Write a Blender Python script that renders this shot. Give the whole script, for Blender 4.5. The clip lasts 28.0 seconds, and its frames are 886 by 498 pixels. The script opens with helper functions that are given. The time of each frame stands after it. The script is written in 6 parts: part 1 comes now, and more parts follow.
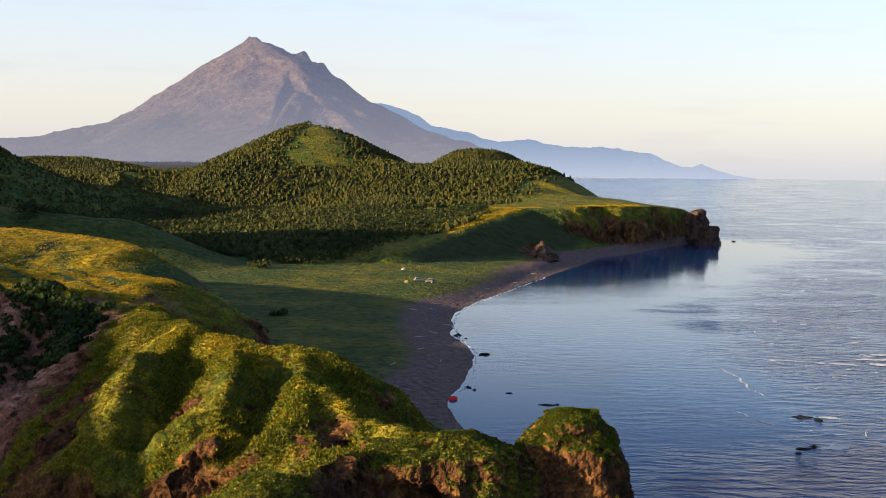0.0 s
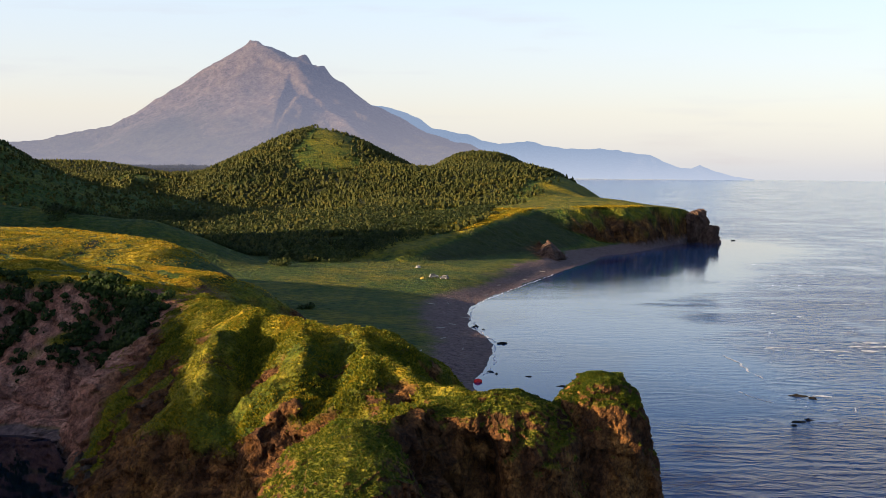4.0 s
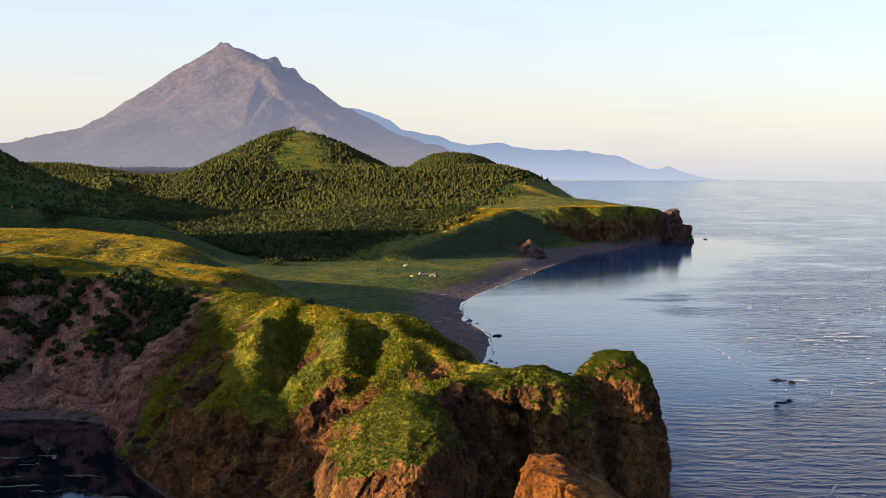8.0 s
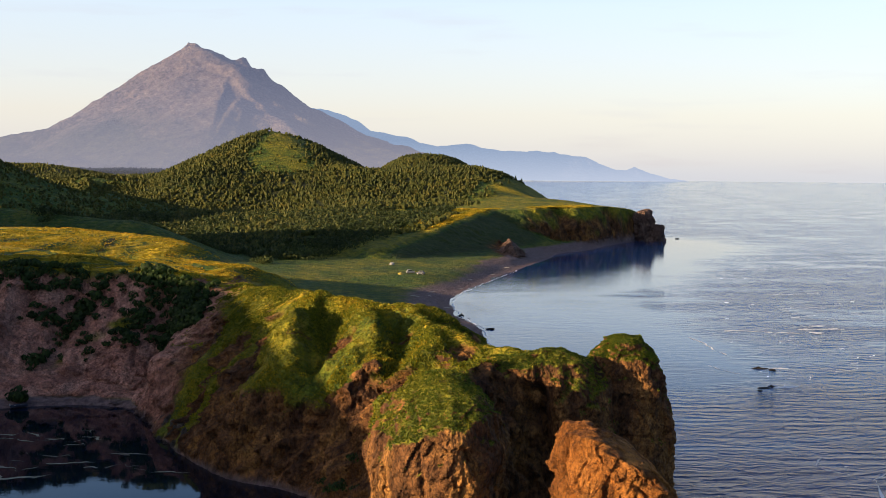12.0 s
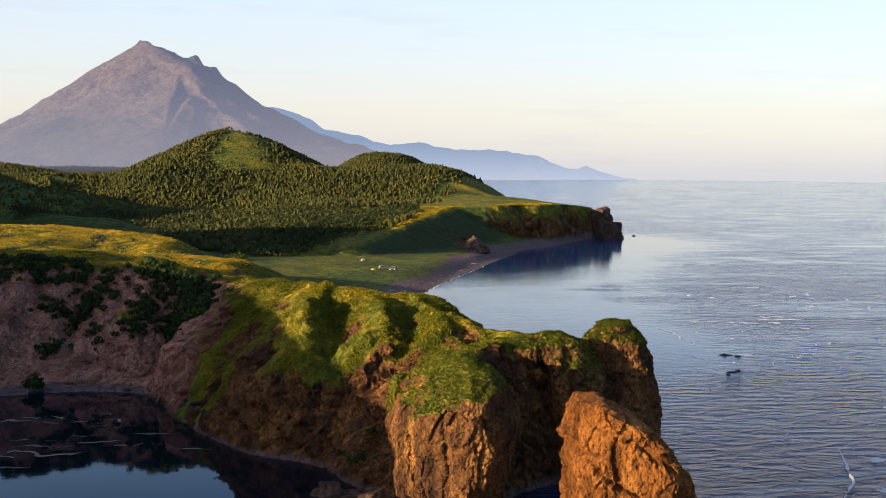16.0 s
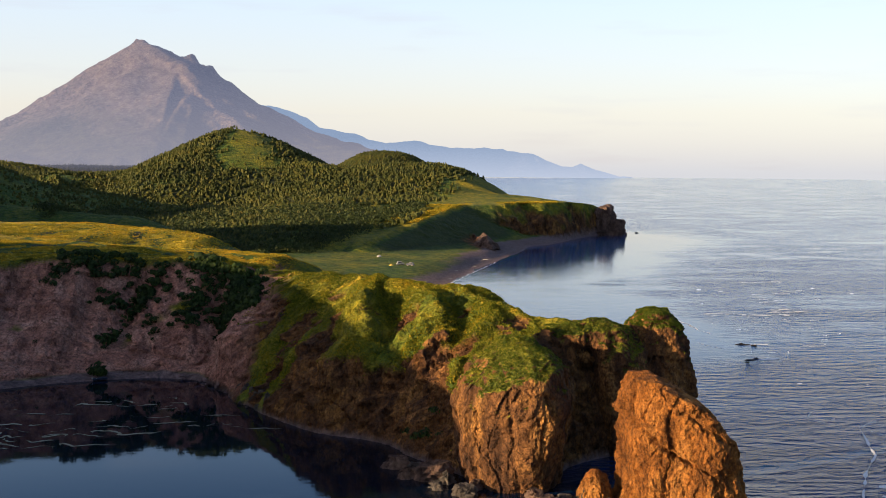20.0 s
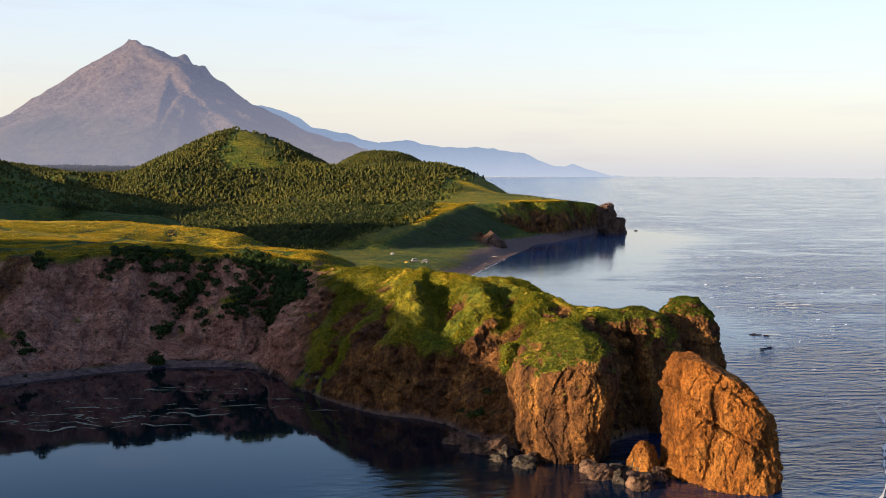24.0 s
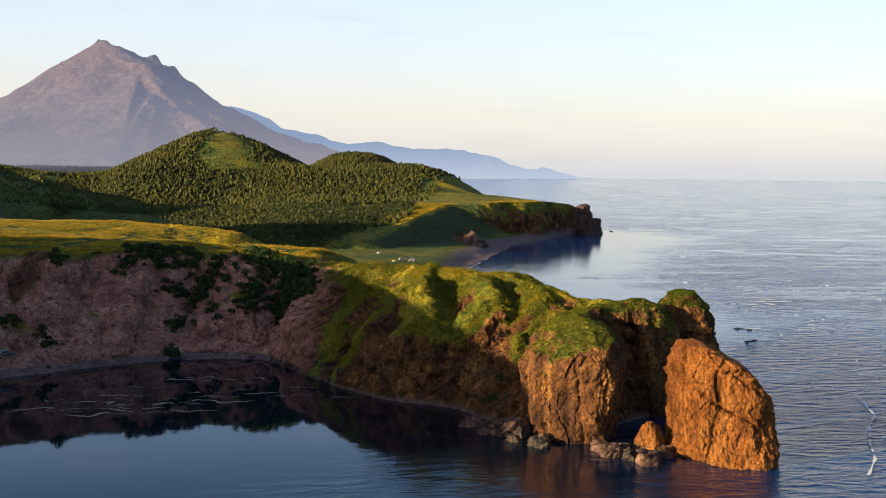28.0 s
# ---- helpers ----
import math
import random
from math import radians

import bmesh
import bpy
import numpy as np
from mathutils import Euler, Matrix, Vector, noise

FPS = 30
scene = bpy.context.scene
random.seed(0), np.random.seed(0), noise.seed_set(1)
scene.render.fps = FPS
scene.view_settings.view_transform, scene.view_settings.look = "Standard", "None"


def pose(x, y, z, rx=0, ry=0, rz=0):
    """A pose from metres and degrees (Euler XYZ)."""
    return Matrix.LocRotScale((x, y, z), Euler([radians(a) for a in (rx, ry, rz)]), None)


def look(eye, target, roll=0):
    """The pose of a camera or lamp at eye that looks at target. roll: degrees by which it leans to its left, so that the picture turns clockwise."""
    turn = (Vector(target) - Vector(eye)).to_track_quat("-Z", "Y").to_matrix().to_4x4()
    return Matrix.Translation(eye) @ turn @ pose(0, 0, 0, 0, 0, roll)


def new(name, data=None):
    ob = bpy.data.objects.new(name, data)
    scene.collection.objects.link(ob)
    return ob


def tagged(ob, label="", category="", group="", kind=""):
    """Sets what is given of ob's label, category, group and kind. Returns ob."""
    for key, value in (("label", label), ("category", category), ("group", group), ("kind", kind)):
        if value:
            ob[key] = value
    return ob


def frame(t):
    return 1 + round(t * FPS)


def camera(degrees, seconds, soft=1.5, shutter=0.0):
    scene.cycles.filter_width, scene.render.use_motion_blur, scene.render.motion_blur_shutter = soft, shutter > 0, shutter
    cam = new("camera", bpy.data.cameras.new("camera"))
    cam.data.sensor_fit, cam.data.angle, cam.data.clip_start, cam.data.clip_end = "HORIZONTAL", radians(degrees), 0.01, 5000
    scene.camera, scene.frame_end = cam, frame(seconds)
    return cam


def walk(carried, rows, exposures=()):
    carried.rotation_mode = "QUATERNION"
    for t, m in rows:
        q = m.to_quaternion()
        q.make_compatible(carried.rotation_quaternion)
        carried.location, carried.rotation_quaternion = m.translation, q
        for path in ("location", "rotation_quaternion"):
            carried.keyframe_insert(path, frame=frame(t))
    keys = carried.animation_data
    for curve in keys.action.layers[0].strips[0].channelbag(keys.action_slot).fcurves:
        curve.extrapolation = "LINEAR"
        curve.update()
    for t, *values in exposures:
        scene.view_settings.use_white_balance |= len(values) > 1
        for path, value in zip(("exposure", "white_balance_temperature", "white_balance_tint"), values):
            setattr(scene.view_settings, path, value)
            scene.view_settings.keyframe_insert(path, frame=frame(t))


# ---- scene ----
cam = camera(41.037, 28.0, 0.6)

# camera's flight: seconds, place, turn to the left, tilt and lean in degrees
ROWS = (
    (0.0, 0.05, 0.00, 55.05, -0.005, -3.845, 0.822),
    (0.5, -0.65, -3.63, 54.98, 0.009, -3.833, 0.808),
    (1.0, -1.31, -7.09, 54.93, 0.016, -3.821, 0.792),
    (1.5, -2.08, -10.44, 54.92, 0.020, -3.809, 0.772),
    (2.0, -2.84, -13.73, 54.90, 0.023, -3.792, 0.747),
    (2.5, -3.67, -16.84, 54.88, 0.034, -3.775, 0.718),
    (3.0, -4.62, -19.81, 54.85, 0.021, -3.760, 0.686),
    (3.5, -5.69, -22.79, 54.81, 0.041, -3.748, 0.651),
    (5.5, -10.22, -34.27, 54.86, -0.748, -3.715, 0.483),
    (6.0, -11.47, -36.90, 54.84, -0.944, -3.699, 0.466),
    (6.5, -12.78, -39.46, 54.77, -1.128, -3.688, 0.452),
    (7.0, -14.00, -41.86, 54.79, -1.259, -3.677, 0.443),
    (7.5, -15.30, -44.18, 54.84, -1.475, -3.669, 0.437),
    (8.0, -16.73, -46.48, 54.87, -1.590, -3.665, 0.435),
    (8.5, -18.11, -48.78, 54.89, -1.576, -3.666, 0.437),
    (9.0, -19.40, -51.01, 54.88, -1.576, -3.664, 0.442),
    (9.5, -20.81, -53.27, 54.86, -1.572, -3.655, 0.447),
    (10.0, -22.14, -55.58, 54.81, -1.628, -3.641, 0.454),
    (10.5, -23.58, -57.89, 54.75, -1.638, -3.632, 0.463),
    (11.0, -24.90, -60.18, 54.73, -1.732, -3.624, 0.474),
    (11.5, -26.16, -62.46, 54.74, -2.286, -3.614, 0.484),
    (12.0, -27.57, -64.82, 54.74, -3.231, -3.605, 0.493),
    (12.5, -28.91, -67.18, 54.74, -3.789, -3.600, 0.503),
    (13.0, -30.38, -69.57, 54.76, -4.278, -3.599, 0.513),
    (13.5, -31.89, -71.99, 54.78, -4.615, -3.602, 0.525),
    (15.5, -37.79, -81.14, 54.72, -5.578, -3.643, 0.531),
    (16.0, -39.37, -83.33, 54.74, -5.624, -3.657, 0.519),
    (16.5, -40.95, -85.51, 54.77, -5.640, -3.676, 0.508),
    (17.0, -42.68, -87.70, 54.78, -5.651, -3.693, 0.497),
    (17.5, -44.52, -89.88, 54.78, -5.671, -3.706, 0.489),
    (18.0, -46.22, -92.02, 54.82, -5.687, -3.715, 0.485),
    (18.5, -47.99, -94.15, 54.86, -5.701, -3.725, 0.481),
    (19.0, -49.77, -96.30, 54.92, -5.948, -3.734, 0.476),
    (19.5, -51.58, -98.48, 54.95, -5.975, -3.741, 0.467),
    (20.0, -53.41, -100.67, 54.93, -5.979, -3.748, 0.455),
    (20.5, -55.16, -102.82, 54.92, -6.017, -3.752, 0.440),
    (21.0, -56.92, -105.04, 54.92, -6.172, -3.754, 0.422),
    (21.5, -58.97, -107.33, 54.89, -6.407, -3.763, 0.399),
    (23.5, -67.27, -117.59, 55.11, -6.528, -3.784, 0.317),
    (24.0, -68.94, -119.67, 55.13, -6.514, -3.780, 0.322),
    (24.5, -70.64, -121.71, 55.11, -6.482, -3.777, 0.333),
    (25.0, -72.20, -123.61, 55.14, -6.500, -3.767, 0.351),
    (25.5, -73.74, -125.46, 55.12, -6.562, -3.760, 0.371),
    (26.0, -75.27, -127.26, 55.08, -6.830, -3.752, 0.391),
    (26.5, -76.81, -129.04, 55.03, -6.924, -3.744, 0.412),
    (27.0, -78.33, -130.84, 54.93, -6.980, -3.735, 0.433),
    (27.5, -79.83, -132.63, 54.83, -7.507, -3.719, 0.457),
    (28.0, -81.34, -134.38, 54.74, -8.089, -3.694, 0.483),
)


def flown(x, y, z, yaw, tilt, lean):
    a, b = radians(yaw), radians(tilt)
    ahead = Vector((-math.sin(a) * math.cos(b), math.cos(a) * math.cos(b), math.sin(b)))
    eye = Vector((x, y, z))
    return look(eye, eye + ahead * 100, lean)


# a slightly cool white balance, the same all along
walk(cam, [(r[0], flown(*r[1:])) for r in ROWS], [(0.0, 1.38, 6300, 13), (28.0, 1.38, 6300, 13)])

# ---- light ----
SUN_TO = Vector((-1.0, -0.42, 0.0)).normalized()
SUN_UP = radians(12.0)
world = bpy.data.worlds.new("sky")
scene.world = world
world.use_nodes = True
wn, wl = world.node_tree.nodes, world.node_tree.links
wn.clear()
sky = wn.new("ShaderNodeTexSky")
sky.sky_type = "NISHITA"
sky.sun_disc = False
sky.sun_elevation = SUN_UP
sky.sun_rotation = math.atan2(SUN_TO.x, SUN_TO.y)
sky.air_density, sky.dust_density, sky.ozone_density = 1.0, 1.5, 2.0
bg = wn.new("ShaderNodeBackground")
bg.inputs["Strength"].default_value = 0.04
wl.new(sky.outputs[0], bg.inputs[0])
# thin evening cloud veil over the whole sky
wtc = wn.new("ShaderNodeTexCoord")
wsep = wn.new("ShaderNodeSeparateXYZ")
wl.new(wtc.outputs["Generated"], wsep.inputs[0])
veil = wn.new("ShaderNodeValToRGB")
el = veil.color_ramp.elements
el[0].position, el[0].color = 0.0, (0.37, 0.37, 0.39, 1)
el[1].position, el[1].color = 0.9, (0.010, 0.026, 0.062, 1)
for p, c in ((0.05, (0.40, 0.360, 0.325)), (0.14, (0.352, 0.380, 0.405)), (0.20, (0.160, 0.235, 0.340)), (0.27, (0.042, 0.094, 0.205)), (0.45, (0.024, 0.060, 0.140))):
    e = el.new(p)
    e.color = (*c, 1)
wl.new(wsep.outputs[2], veil.inputs[0])
# long faint streaks of cloud
wmap = wn.new("ShaderNodeMapping")
wmap.inputs["Scale"].default_value = (3.2, 3.2, 26.0)
wl.new(wtc.outputs["Generated"], wmap.inputs[0])
streak = wn.new("ShaderNodeTexNoise")
streak.inputs["Scale"].default_value, streak.inputs["Detail"].default_value = 2.2, 5.0
wl.new(wmap.outputs[0], streak.inputs["Vector"])
thin = wn.new("ShaderNodeMapRange")
for k, v in (("From Min", 0.56), ("From Max", 0.76), ("To Min", 0.0), ("To Max", 0.55)):
    thin.inputs[k].default_value = v
wl.new(streak.outputs["Fac"], thin.inputs[0])
cloudy = wn.new("ShaderNodeMix")
cloudy.data_type = "RGBA"
cloudy.inputs[7].default_value = (0.33, 0.30, 0.32, 1)
wl.new(thin.outputs[0], cloudy.inputs[0])
wl.new(veil.outputs[0], cloudy.inputs[6])
# warm glow of the evening sky round the sun
wdot = wn.new("ShaderNodeVectorMath")
wdot.operation = "DOT_PRODUCT"
wdot.inputs[1].default_value = (SUN_TO.x * math.cos(0.3), SUN_TO.y * math.cos(0.3), math.sin(0.3))
wl.new(wtc.outputs["Generated"], wdot.inputs[0])
glow = wn.new("ShaderNodeMapRange")
glow.interpolation_type = "SMOOTHSTEP"
for k, v in (("From Min", 0.2), ("From Max", 1.0), ("To Min", 0.0), ("To Max", 1.0)):
    glow.inputs[k].default_value = v
wl.new(wdot.outputs["Value"], glow.inputs[0])
warm = wn.new("ShaderNodeMix")
warm.data_type, warm.blend_type = "RGBA", "ADD"
warm.inputs[7].default_value = (0.25, 0.185, 0.14, 1)
wl.new(glow.outputs[0], warm.inputs[0])
wl.new(cloudy.outputs[2], warm.inputs[6])
bg2 = wn.new("ShaderNodeBackground")
bg2.inputs["Strength"].default_value = 0.62
wl.new(warm.outputs[2], bg2.inputs[0])
both = wn.new("ShaderNodeAddShader")
wl.new(bg.outputs[0], both.inputs[0])
wl.new(bg2.outputs[0], both.inputs[1])
wout = wn.new("ShaderNodeOutputWorld")
wl.new(both.outputs[0], wout.inputs[0])

sun_data = bpy.data.lights.new("sun", "SUN")
sun_data.energy, sun_data.angle, sun_data.color = 5.0, radians(0.6), (1.0, 0.69, 0.36)
sun_lamp = new("sun", sun_data)
sun_dir = Vector((SUN_TO.x * math.cos(SUN_UP), SUN_TO.y * math.cos(SUN_UP), math.sin(SUN_UP)))
sun_lamp.rotation_mode = "QUATERNION"
sun_lamp.rotation_quaternion = sun_dir.to_track_quat("Z", "Y")
sun_lamp.location = (-200, -100, 300)

# ---- numbers ----


def smooth(a, b, v):
    t = np.clip((v - a) / (b - a), 0.0, 1.0)
    return t * t * (3 - 2 * t)


def lattice(ix, iy, iz, seed):
    h = (ix.astype(np.int64) * 374761393 + iy.astype(np.int64) * 668265263 + iz.astype(np.int64) * 2147483647 + seed * 974634777) & 0xFFFFFFFF
    h = ((h ^ (h >> 13)) * 1274126177) & 0xFFFFFFFF
    h = ((h ^ (h >> 16)) * 2246822519) & 0xFFFFFFFF
    return ((h ^ (h >> 15)) & 0xFFFFFF) / float(0x7FFFFF) - 1.0


def value_noise(x, y, z, seed=0):
    fx, fy, fz = np.floor(x), np.floor(y), np.floor(z)
    u, v, w = x - fx, y - fy, z - fz
    u, v, w = u * u * (3 - 2 * u), v * v * (3 - 2 * v), w * w * (3 - 2 * w)
    out = 0.0
    for dx in (0, 1):
        for dy in (0, 1):
            for dz in (0, 1):
                out = out + lattice(fx + dx, fy + dy, fz + dz, seed) * (u if dx else 1 - u) * (v if dy else 1 - v) * (w if dz else 1 - w)
    return out


def fbm(x, y, z=None, size=10.0, octaves=4, seed=0):
    x, y = np.asarray(x, float), np.asarray(y, float)
    z = np.zeros_like(x) if z is None else np.asarray(z, float)
    total, gain, k = 0.0, 1.0, 1.0 / size
    for n in range(octaves):
        total = total + gain * value_noise(x * k + 17.3 * n, y * k - 9.1 * n, z * k + 4.7 * n, seed + n)
        gain, k = gain * 0.5, k * 2.03
    return total


def ridged(x, y, z=None, size=10.0, octaves=3, seed=0):
    x, y = np.asarray(x, float), np.asarray(y, float)
    z = np.zeros_like(x) if z is None else np.asarray(z, float)
    total, gain, k = 0.0, 1.0, 1.0 / size
    for n in range(octaves):
        total = total + gain * (1 - 2 * np.abs(value_noise(x * k + 5.3 * n, y * k + 3.1 * n, z * k, seed + n)))
        gain, k = gain * 0.5, k * 2.1
    return total


def cells(x, y, z, seed=0, own_tilt=1.1):
    """Blocks of stone: the way to the nearest joint (0 at the joint) and a number of its own for each block."""
    x, y, z = np.asarray(x, float), np.asarray(y, float), np.asarray(z, float)
    fx, fy, fz = np.floor(x), np.floor(y), np.floor(z)
    f1, f2, own = np.full(x.shape, 9.0), np.full(x.shape, 9.0), np.zeros(x.shape)
    for dx in (-1, 0, 1):
        for dy in (-1, 0, 1):
            for dz in (-1, 0, 1):
                cx, cy, cz = fx + dx, fy + dy, fz + dz
                px = cx + 0.5 + 0.45 * lattice(cx, cy, cz, seed)
                py = cy + 0.5 + 0.45 * lattice(cx, cy, cz, seed + 1)
                pz = cz + 0.5 + 0.45 * lattice(cx, cy, cz, seed + 2)
                d = np.sqrt((px - x) ** 2 + (py - y) ** 2 + (pz - z) ** 2)
                tilt = own_tilt * (lattice(cx, cy, cz, seed + 4) * (x - px) + lattice(cx, cy, cz, seed + 5) * (y - py) + lattice(cx, cy, cz, seed + 6) * (z - pz))
                closer = d < f1
                f2 = np.where(closer, f1, np.minimum(f2, d))
                own = np.where(closer, lattice(cx, cy, cz, seed + 3) + tilt, own)
                f1 = np.where(closer, d, f1)
    return f2 - f1, own


def stone(x, y, z, size, tall, seed):
    """Blocky relief of a rock face at two scales, about -1 to 1."""
    wx, wy = x + fbm(x, y, z, size=size, octaves=2, seed=seed + 50) * 0.18 * size, y + fbm(x, y, z, size=size, octaves=2, seed=seed + 55) * 0.18 * size
    e1, o1 = cells(wx / size, wy / size, z / tall, seed)
    e2, o2 = cells(wx / size * 2.6, wy / size * 2.6, z / tall * 2.9, seed + 7)
    e3, o3 = cells(wx / size * 6.1, wy / size * 6.1, z / tall * 6.5, seed + 14)
    return 0.75 * o1 - 0.22 * smooth(0.08, 0.0, e1) + 0.30 * o2 - 0.10 * smooth(0.10, 0.0, e2) + 0.17 * o3 - 0.04 * smooth(0.12, 0.0, e3) + 0.30 * fbm(x, y, z, size=size * 0.3, octaves=3, seed=seed + 60)


def edge_distance(x, y, poly, closed=True):
    pts = np.array(poly, float)
    nxt = np.roll(pts, -1, 0) if closed else pts[1:]
    best = np.full(x.shape, 1e9)
    for (ax, ay), (bx, by) in zip(pts, nxt):
        dx, dy = bx - ax, by - ay
        t = np.clip(((x - ax) * dx + (y - ay) * dy) / (dx * dx + dy * dy + 1e-9), 0, 1)
        best = np.minimum(best, (x - ax - t * dx) ** 2 + (y - ay - t * dy) ** 2)
    return np.sqrt(best)


def inside(x, y, poly):
    pts = np.array(poly, float)
    res = np.zeros(x.shape, bool)
    for (ax, ay), (bx, by) in zip(pts, np.roll(pts, -1, 0)):
        cross = (ay > y) != (by > y)
        res ^= cross & (x < (bx - ax) * (y - ay) / (by - ay + 1e-12) + ax)
    return res


def signed(x, y, poly):
    d = edge_distance(x, y, poly)
    return np.where(inside(x, y, poly), d, -d)


def rounded(poly, times=2):
    """Cuts the corners of an outline."""
    pts = np.array(poly, float)
    for _ in range(times):
        nxt = np.roll(pts, -1, 0)
        pts = np.stack([0.75 * pts + 0.25 * nxt, 0.25 * pts + 0.75 * nxt], 1).reshape(-1, 2)
    return pts


# ---- the plan ----
BAY = [(-2600, -600), (-330, -600), (-300, -200), (-285, -60), (-220, -6), (-192, 52), (-186, 150), (-170, 172), (-152, 185), (-140, 194),
       (-126, 204), (-111, 211), (-92, 216), (-79, 205), (-71, 181), (-63, 160), (-53, 144), (-40, 137), (-33, 120), (-26, 106), (-18, 97)]
TIP = [(-13, 102), (-8, 112), (-1, 119), (9, 124), (11, 132), (8, 142), (1, 152), (0, 166), (5, 183), (7, 208), (7, 235), (3, 258), (1, 277)]
EAST = [(6, 298), (9, 324), (10, 354), (7, 371), (4, 396), (3, 434), (11, 481), (30, 540), (51, 605), (73, 672), (86, 702), (101, 764), (122, 784),
        (153, 852), (181, 905), (196, 925), (206, 940), (205, 1000), (215, 1080), (238, 1200), (262, 1400), (245, 1700), (225, 2100), (200, 3700), (-2600, 3700)]
COAST = BAY + TIP + EAST
TOP_WEST = [(-420, -20), (-300, -8), (-239, 22), (-212, 64), (-207, 165), (-200, 215), (-180, 240), (-153, 240), (-130, 252), (-112, 257), (-95, 256),
            (-82, 251), (-72, 240), (-60, 222), (-50, 200), (-43, 180), (-38, 163), (-31, 157), (-25, 146), (-20, 136), (-17, 128)]
TOP_EAST = [(-12, 124), (-3, 123), (4, 126), (5, 130), (-2, 133), (-12, 132), (-18, 142), (-22, 157), (-16, 178), (-15, 188), (-24, 202),
            (-35, 225), (-46, 240), (-56, 262), (-66, 281), (-82, 298), (-98, 324), (-105, 343), (-99, 360), (-96, 374), (-112, 400), (-130, 420), (-175, 450), (-420, 470)]
TOP = TOP_WEST + TOP_EAST
FOOT = BAY[1:] + TIP[:7] + [(3, 180), (5, 208), (3, 232), (-8, 250), (-25, 262), (-33, 285), (-38, 312), (-56, 345), (-66, 385), (-84, 430), (-112, 468), (-175, 495), (-420, 510)]
TERRACE = [(-75, 960), (-20, 880), (30, 830), (56, 806), (80, 814), (104, 836), (141, 857), (164, 888), (184, 920), (194, 960), (194, 1040), (150, 1130), (0, 1100)]
# west of x -200 the land is unseen and raised to shade the bay
LEVELS = [(-95, 258, 28.3), (-150, 246, 29.3), (-178, 250, 30.0), (-120, 330, 29.0), (-176, 430, 31), (-64, 276, 27.6), (-45, 238, 26.2), (-25, 208, 24.8),
          (-30, 200, 24.8), (-17, 187, 26), (-29, 158, 27), (-38, 165, 25.5), (-46, 200, 25.8), (-22, 142, 21.5), (-12, 127, 26), (-18, 102, 23.5), (3, 124, 24.8), (-224, 50, 58), (-244, 26, 60), (-232, 112, 60), (-255, 84, 68), (-262, 110, 62), (-232, 134, 60),
          (-235, 185, 60), (-230, 150, 60), (-320, 150, 54), (-240, 230, 60), (-245, 278, 34), (-275, 312, 38), (-290, 30, 52), (-114, 393, 29.8), (-97, 370, 28.4)]
# gullies that cut the slopes: ax, ay, bx, by, width, depth
GULLIES = [(-37.5, 160, -42, 140, 3.6, 3.4), (-23, 158, -30, 134, 3.6, 4.0), (-48, 186, -58, 170, 4, 2.0), (-80, 250, -80, 212, 7, 5.0), (-104, 258, -106, 225, 4, 3.0),
           (-140, 250, -134, 220, 5, 2.5), (-166, 242, -152, 206, 5, 3.0), (-60, 222, -72, 196, 3, 1.5)]


# ridge and ribs of the headland: crest points x, y, z, then the fall to either side and how round the crest is
SPINES = [([(-74, 272, 27.4), (-66, 254, 24.6), (-59, 236, 25.2), (-53, 216, 27.4), (-46, 201, 28.2), (-38, 183, 28.4), (-29, 176, 28.3), (-18, 173, 28.0)], 0.80, 4.5),
          ([(-74, 272, 27.4), (-69, 247, 24.0), (-66, 228, 18.0), (-66, 210, 9.0)], 0.85, 2.0),
          ([(-50, 211, 28.0), (-57, 196, 21.0), (-62, 186, 12.0)], 0.95, 1.2),
          ([(-38, 183, 28.4), (-43.6, 168, 27.6), (-43.6, 160, 24.2), (-43.5, 152, 20.0), (-46, 145, 8.0)], 1.0, 0.8),
          ([(-46, 172, 26.0), (-52, 161, 17.6), (-57, 158, 8.0)], 0.95, 1.0),
          ([(-30, 176, 28.3), (-28.5, 160, 27.6), (-28, 149, 26.4), (-33, 147, 20.5), (-38, 140, 9.0)], 1.0, 0.8),
          ([(-20, 173, 28.0), (-18, 156, 27.0), (-17, 141, 25.6), (-20, 136, 22.0), (-27, 130, 17.5), (-33, 124, 8.0)], 1.0, 0.9),
          ([(-17, 141, 24.0), (-14, 131, 23.0), (-10, 126, 24.5), (-14, 112, 24.0)], 0.9, 2.0),
          ([(-17, 152, 26.6), (-9, 142, 25.0), (-2, 132, 24.6)], 0.9, 2.0),
          ([(-18, 173, 28.0), (-12, 174.5, 23.6), (-7, 173, 21.8), (-2, 172, 20.2), (2, 172, 17.0)], 1.0, 2.5)]


def spine_height(x, y):
    best = np.full(x.shape, -9.0)
    for crest, fall, bluff in SPINES:
        for (ax, ay, az), (bx, by, bz) in zip(crest, crest[1:]):
            d, u = near_ridge(x, y, ax, ay, bx, by)
            best = smooth_max(best, az + (bz - az) * u - fall * (np.sqrt(d * d + bluff * bluff) - bluff), 0.7)
    return best


def top_level(x, y):
    w = num = 0.0
    for a, b, c in LEVELS:
        k = 1.0 / ((x - a) ** 2 + (y - b) ** 2 + 30.0) ** 1.5
        w, num = w + k, num + k * c
    return num / w


COAST_R, TOP_R, FOOT_R, TERRACE_R = rounded(COAST), rounded(TOP), rounded(FOOT), rounded(TERRACE)


def bump(x, y, cx, cy, rx, ry, h, power=2.0):
    r = np.sqrt(((x - cx) / rx) ** 2 + ((y - cy) / ry) ** 2)
    return h * np.exp(-(r ** power))


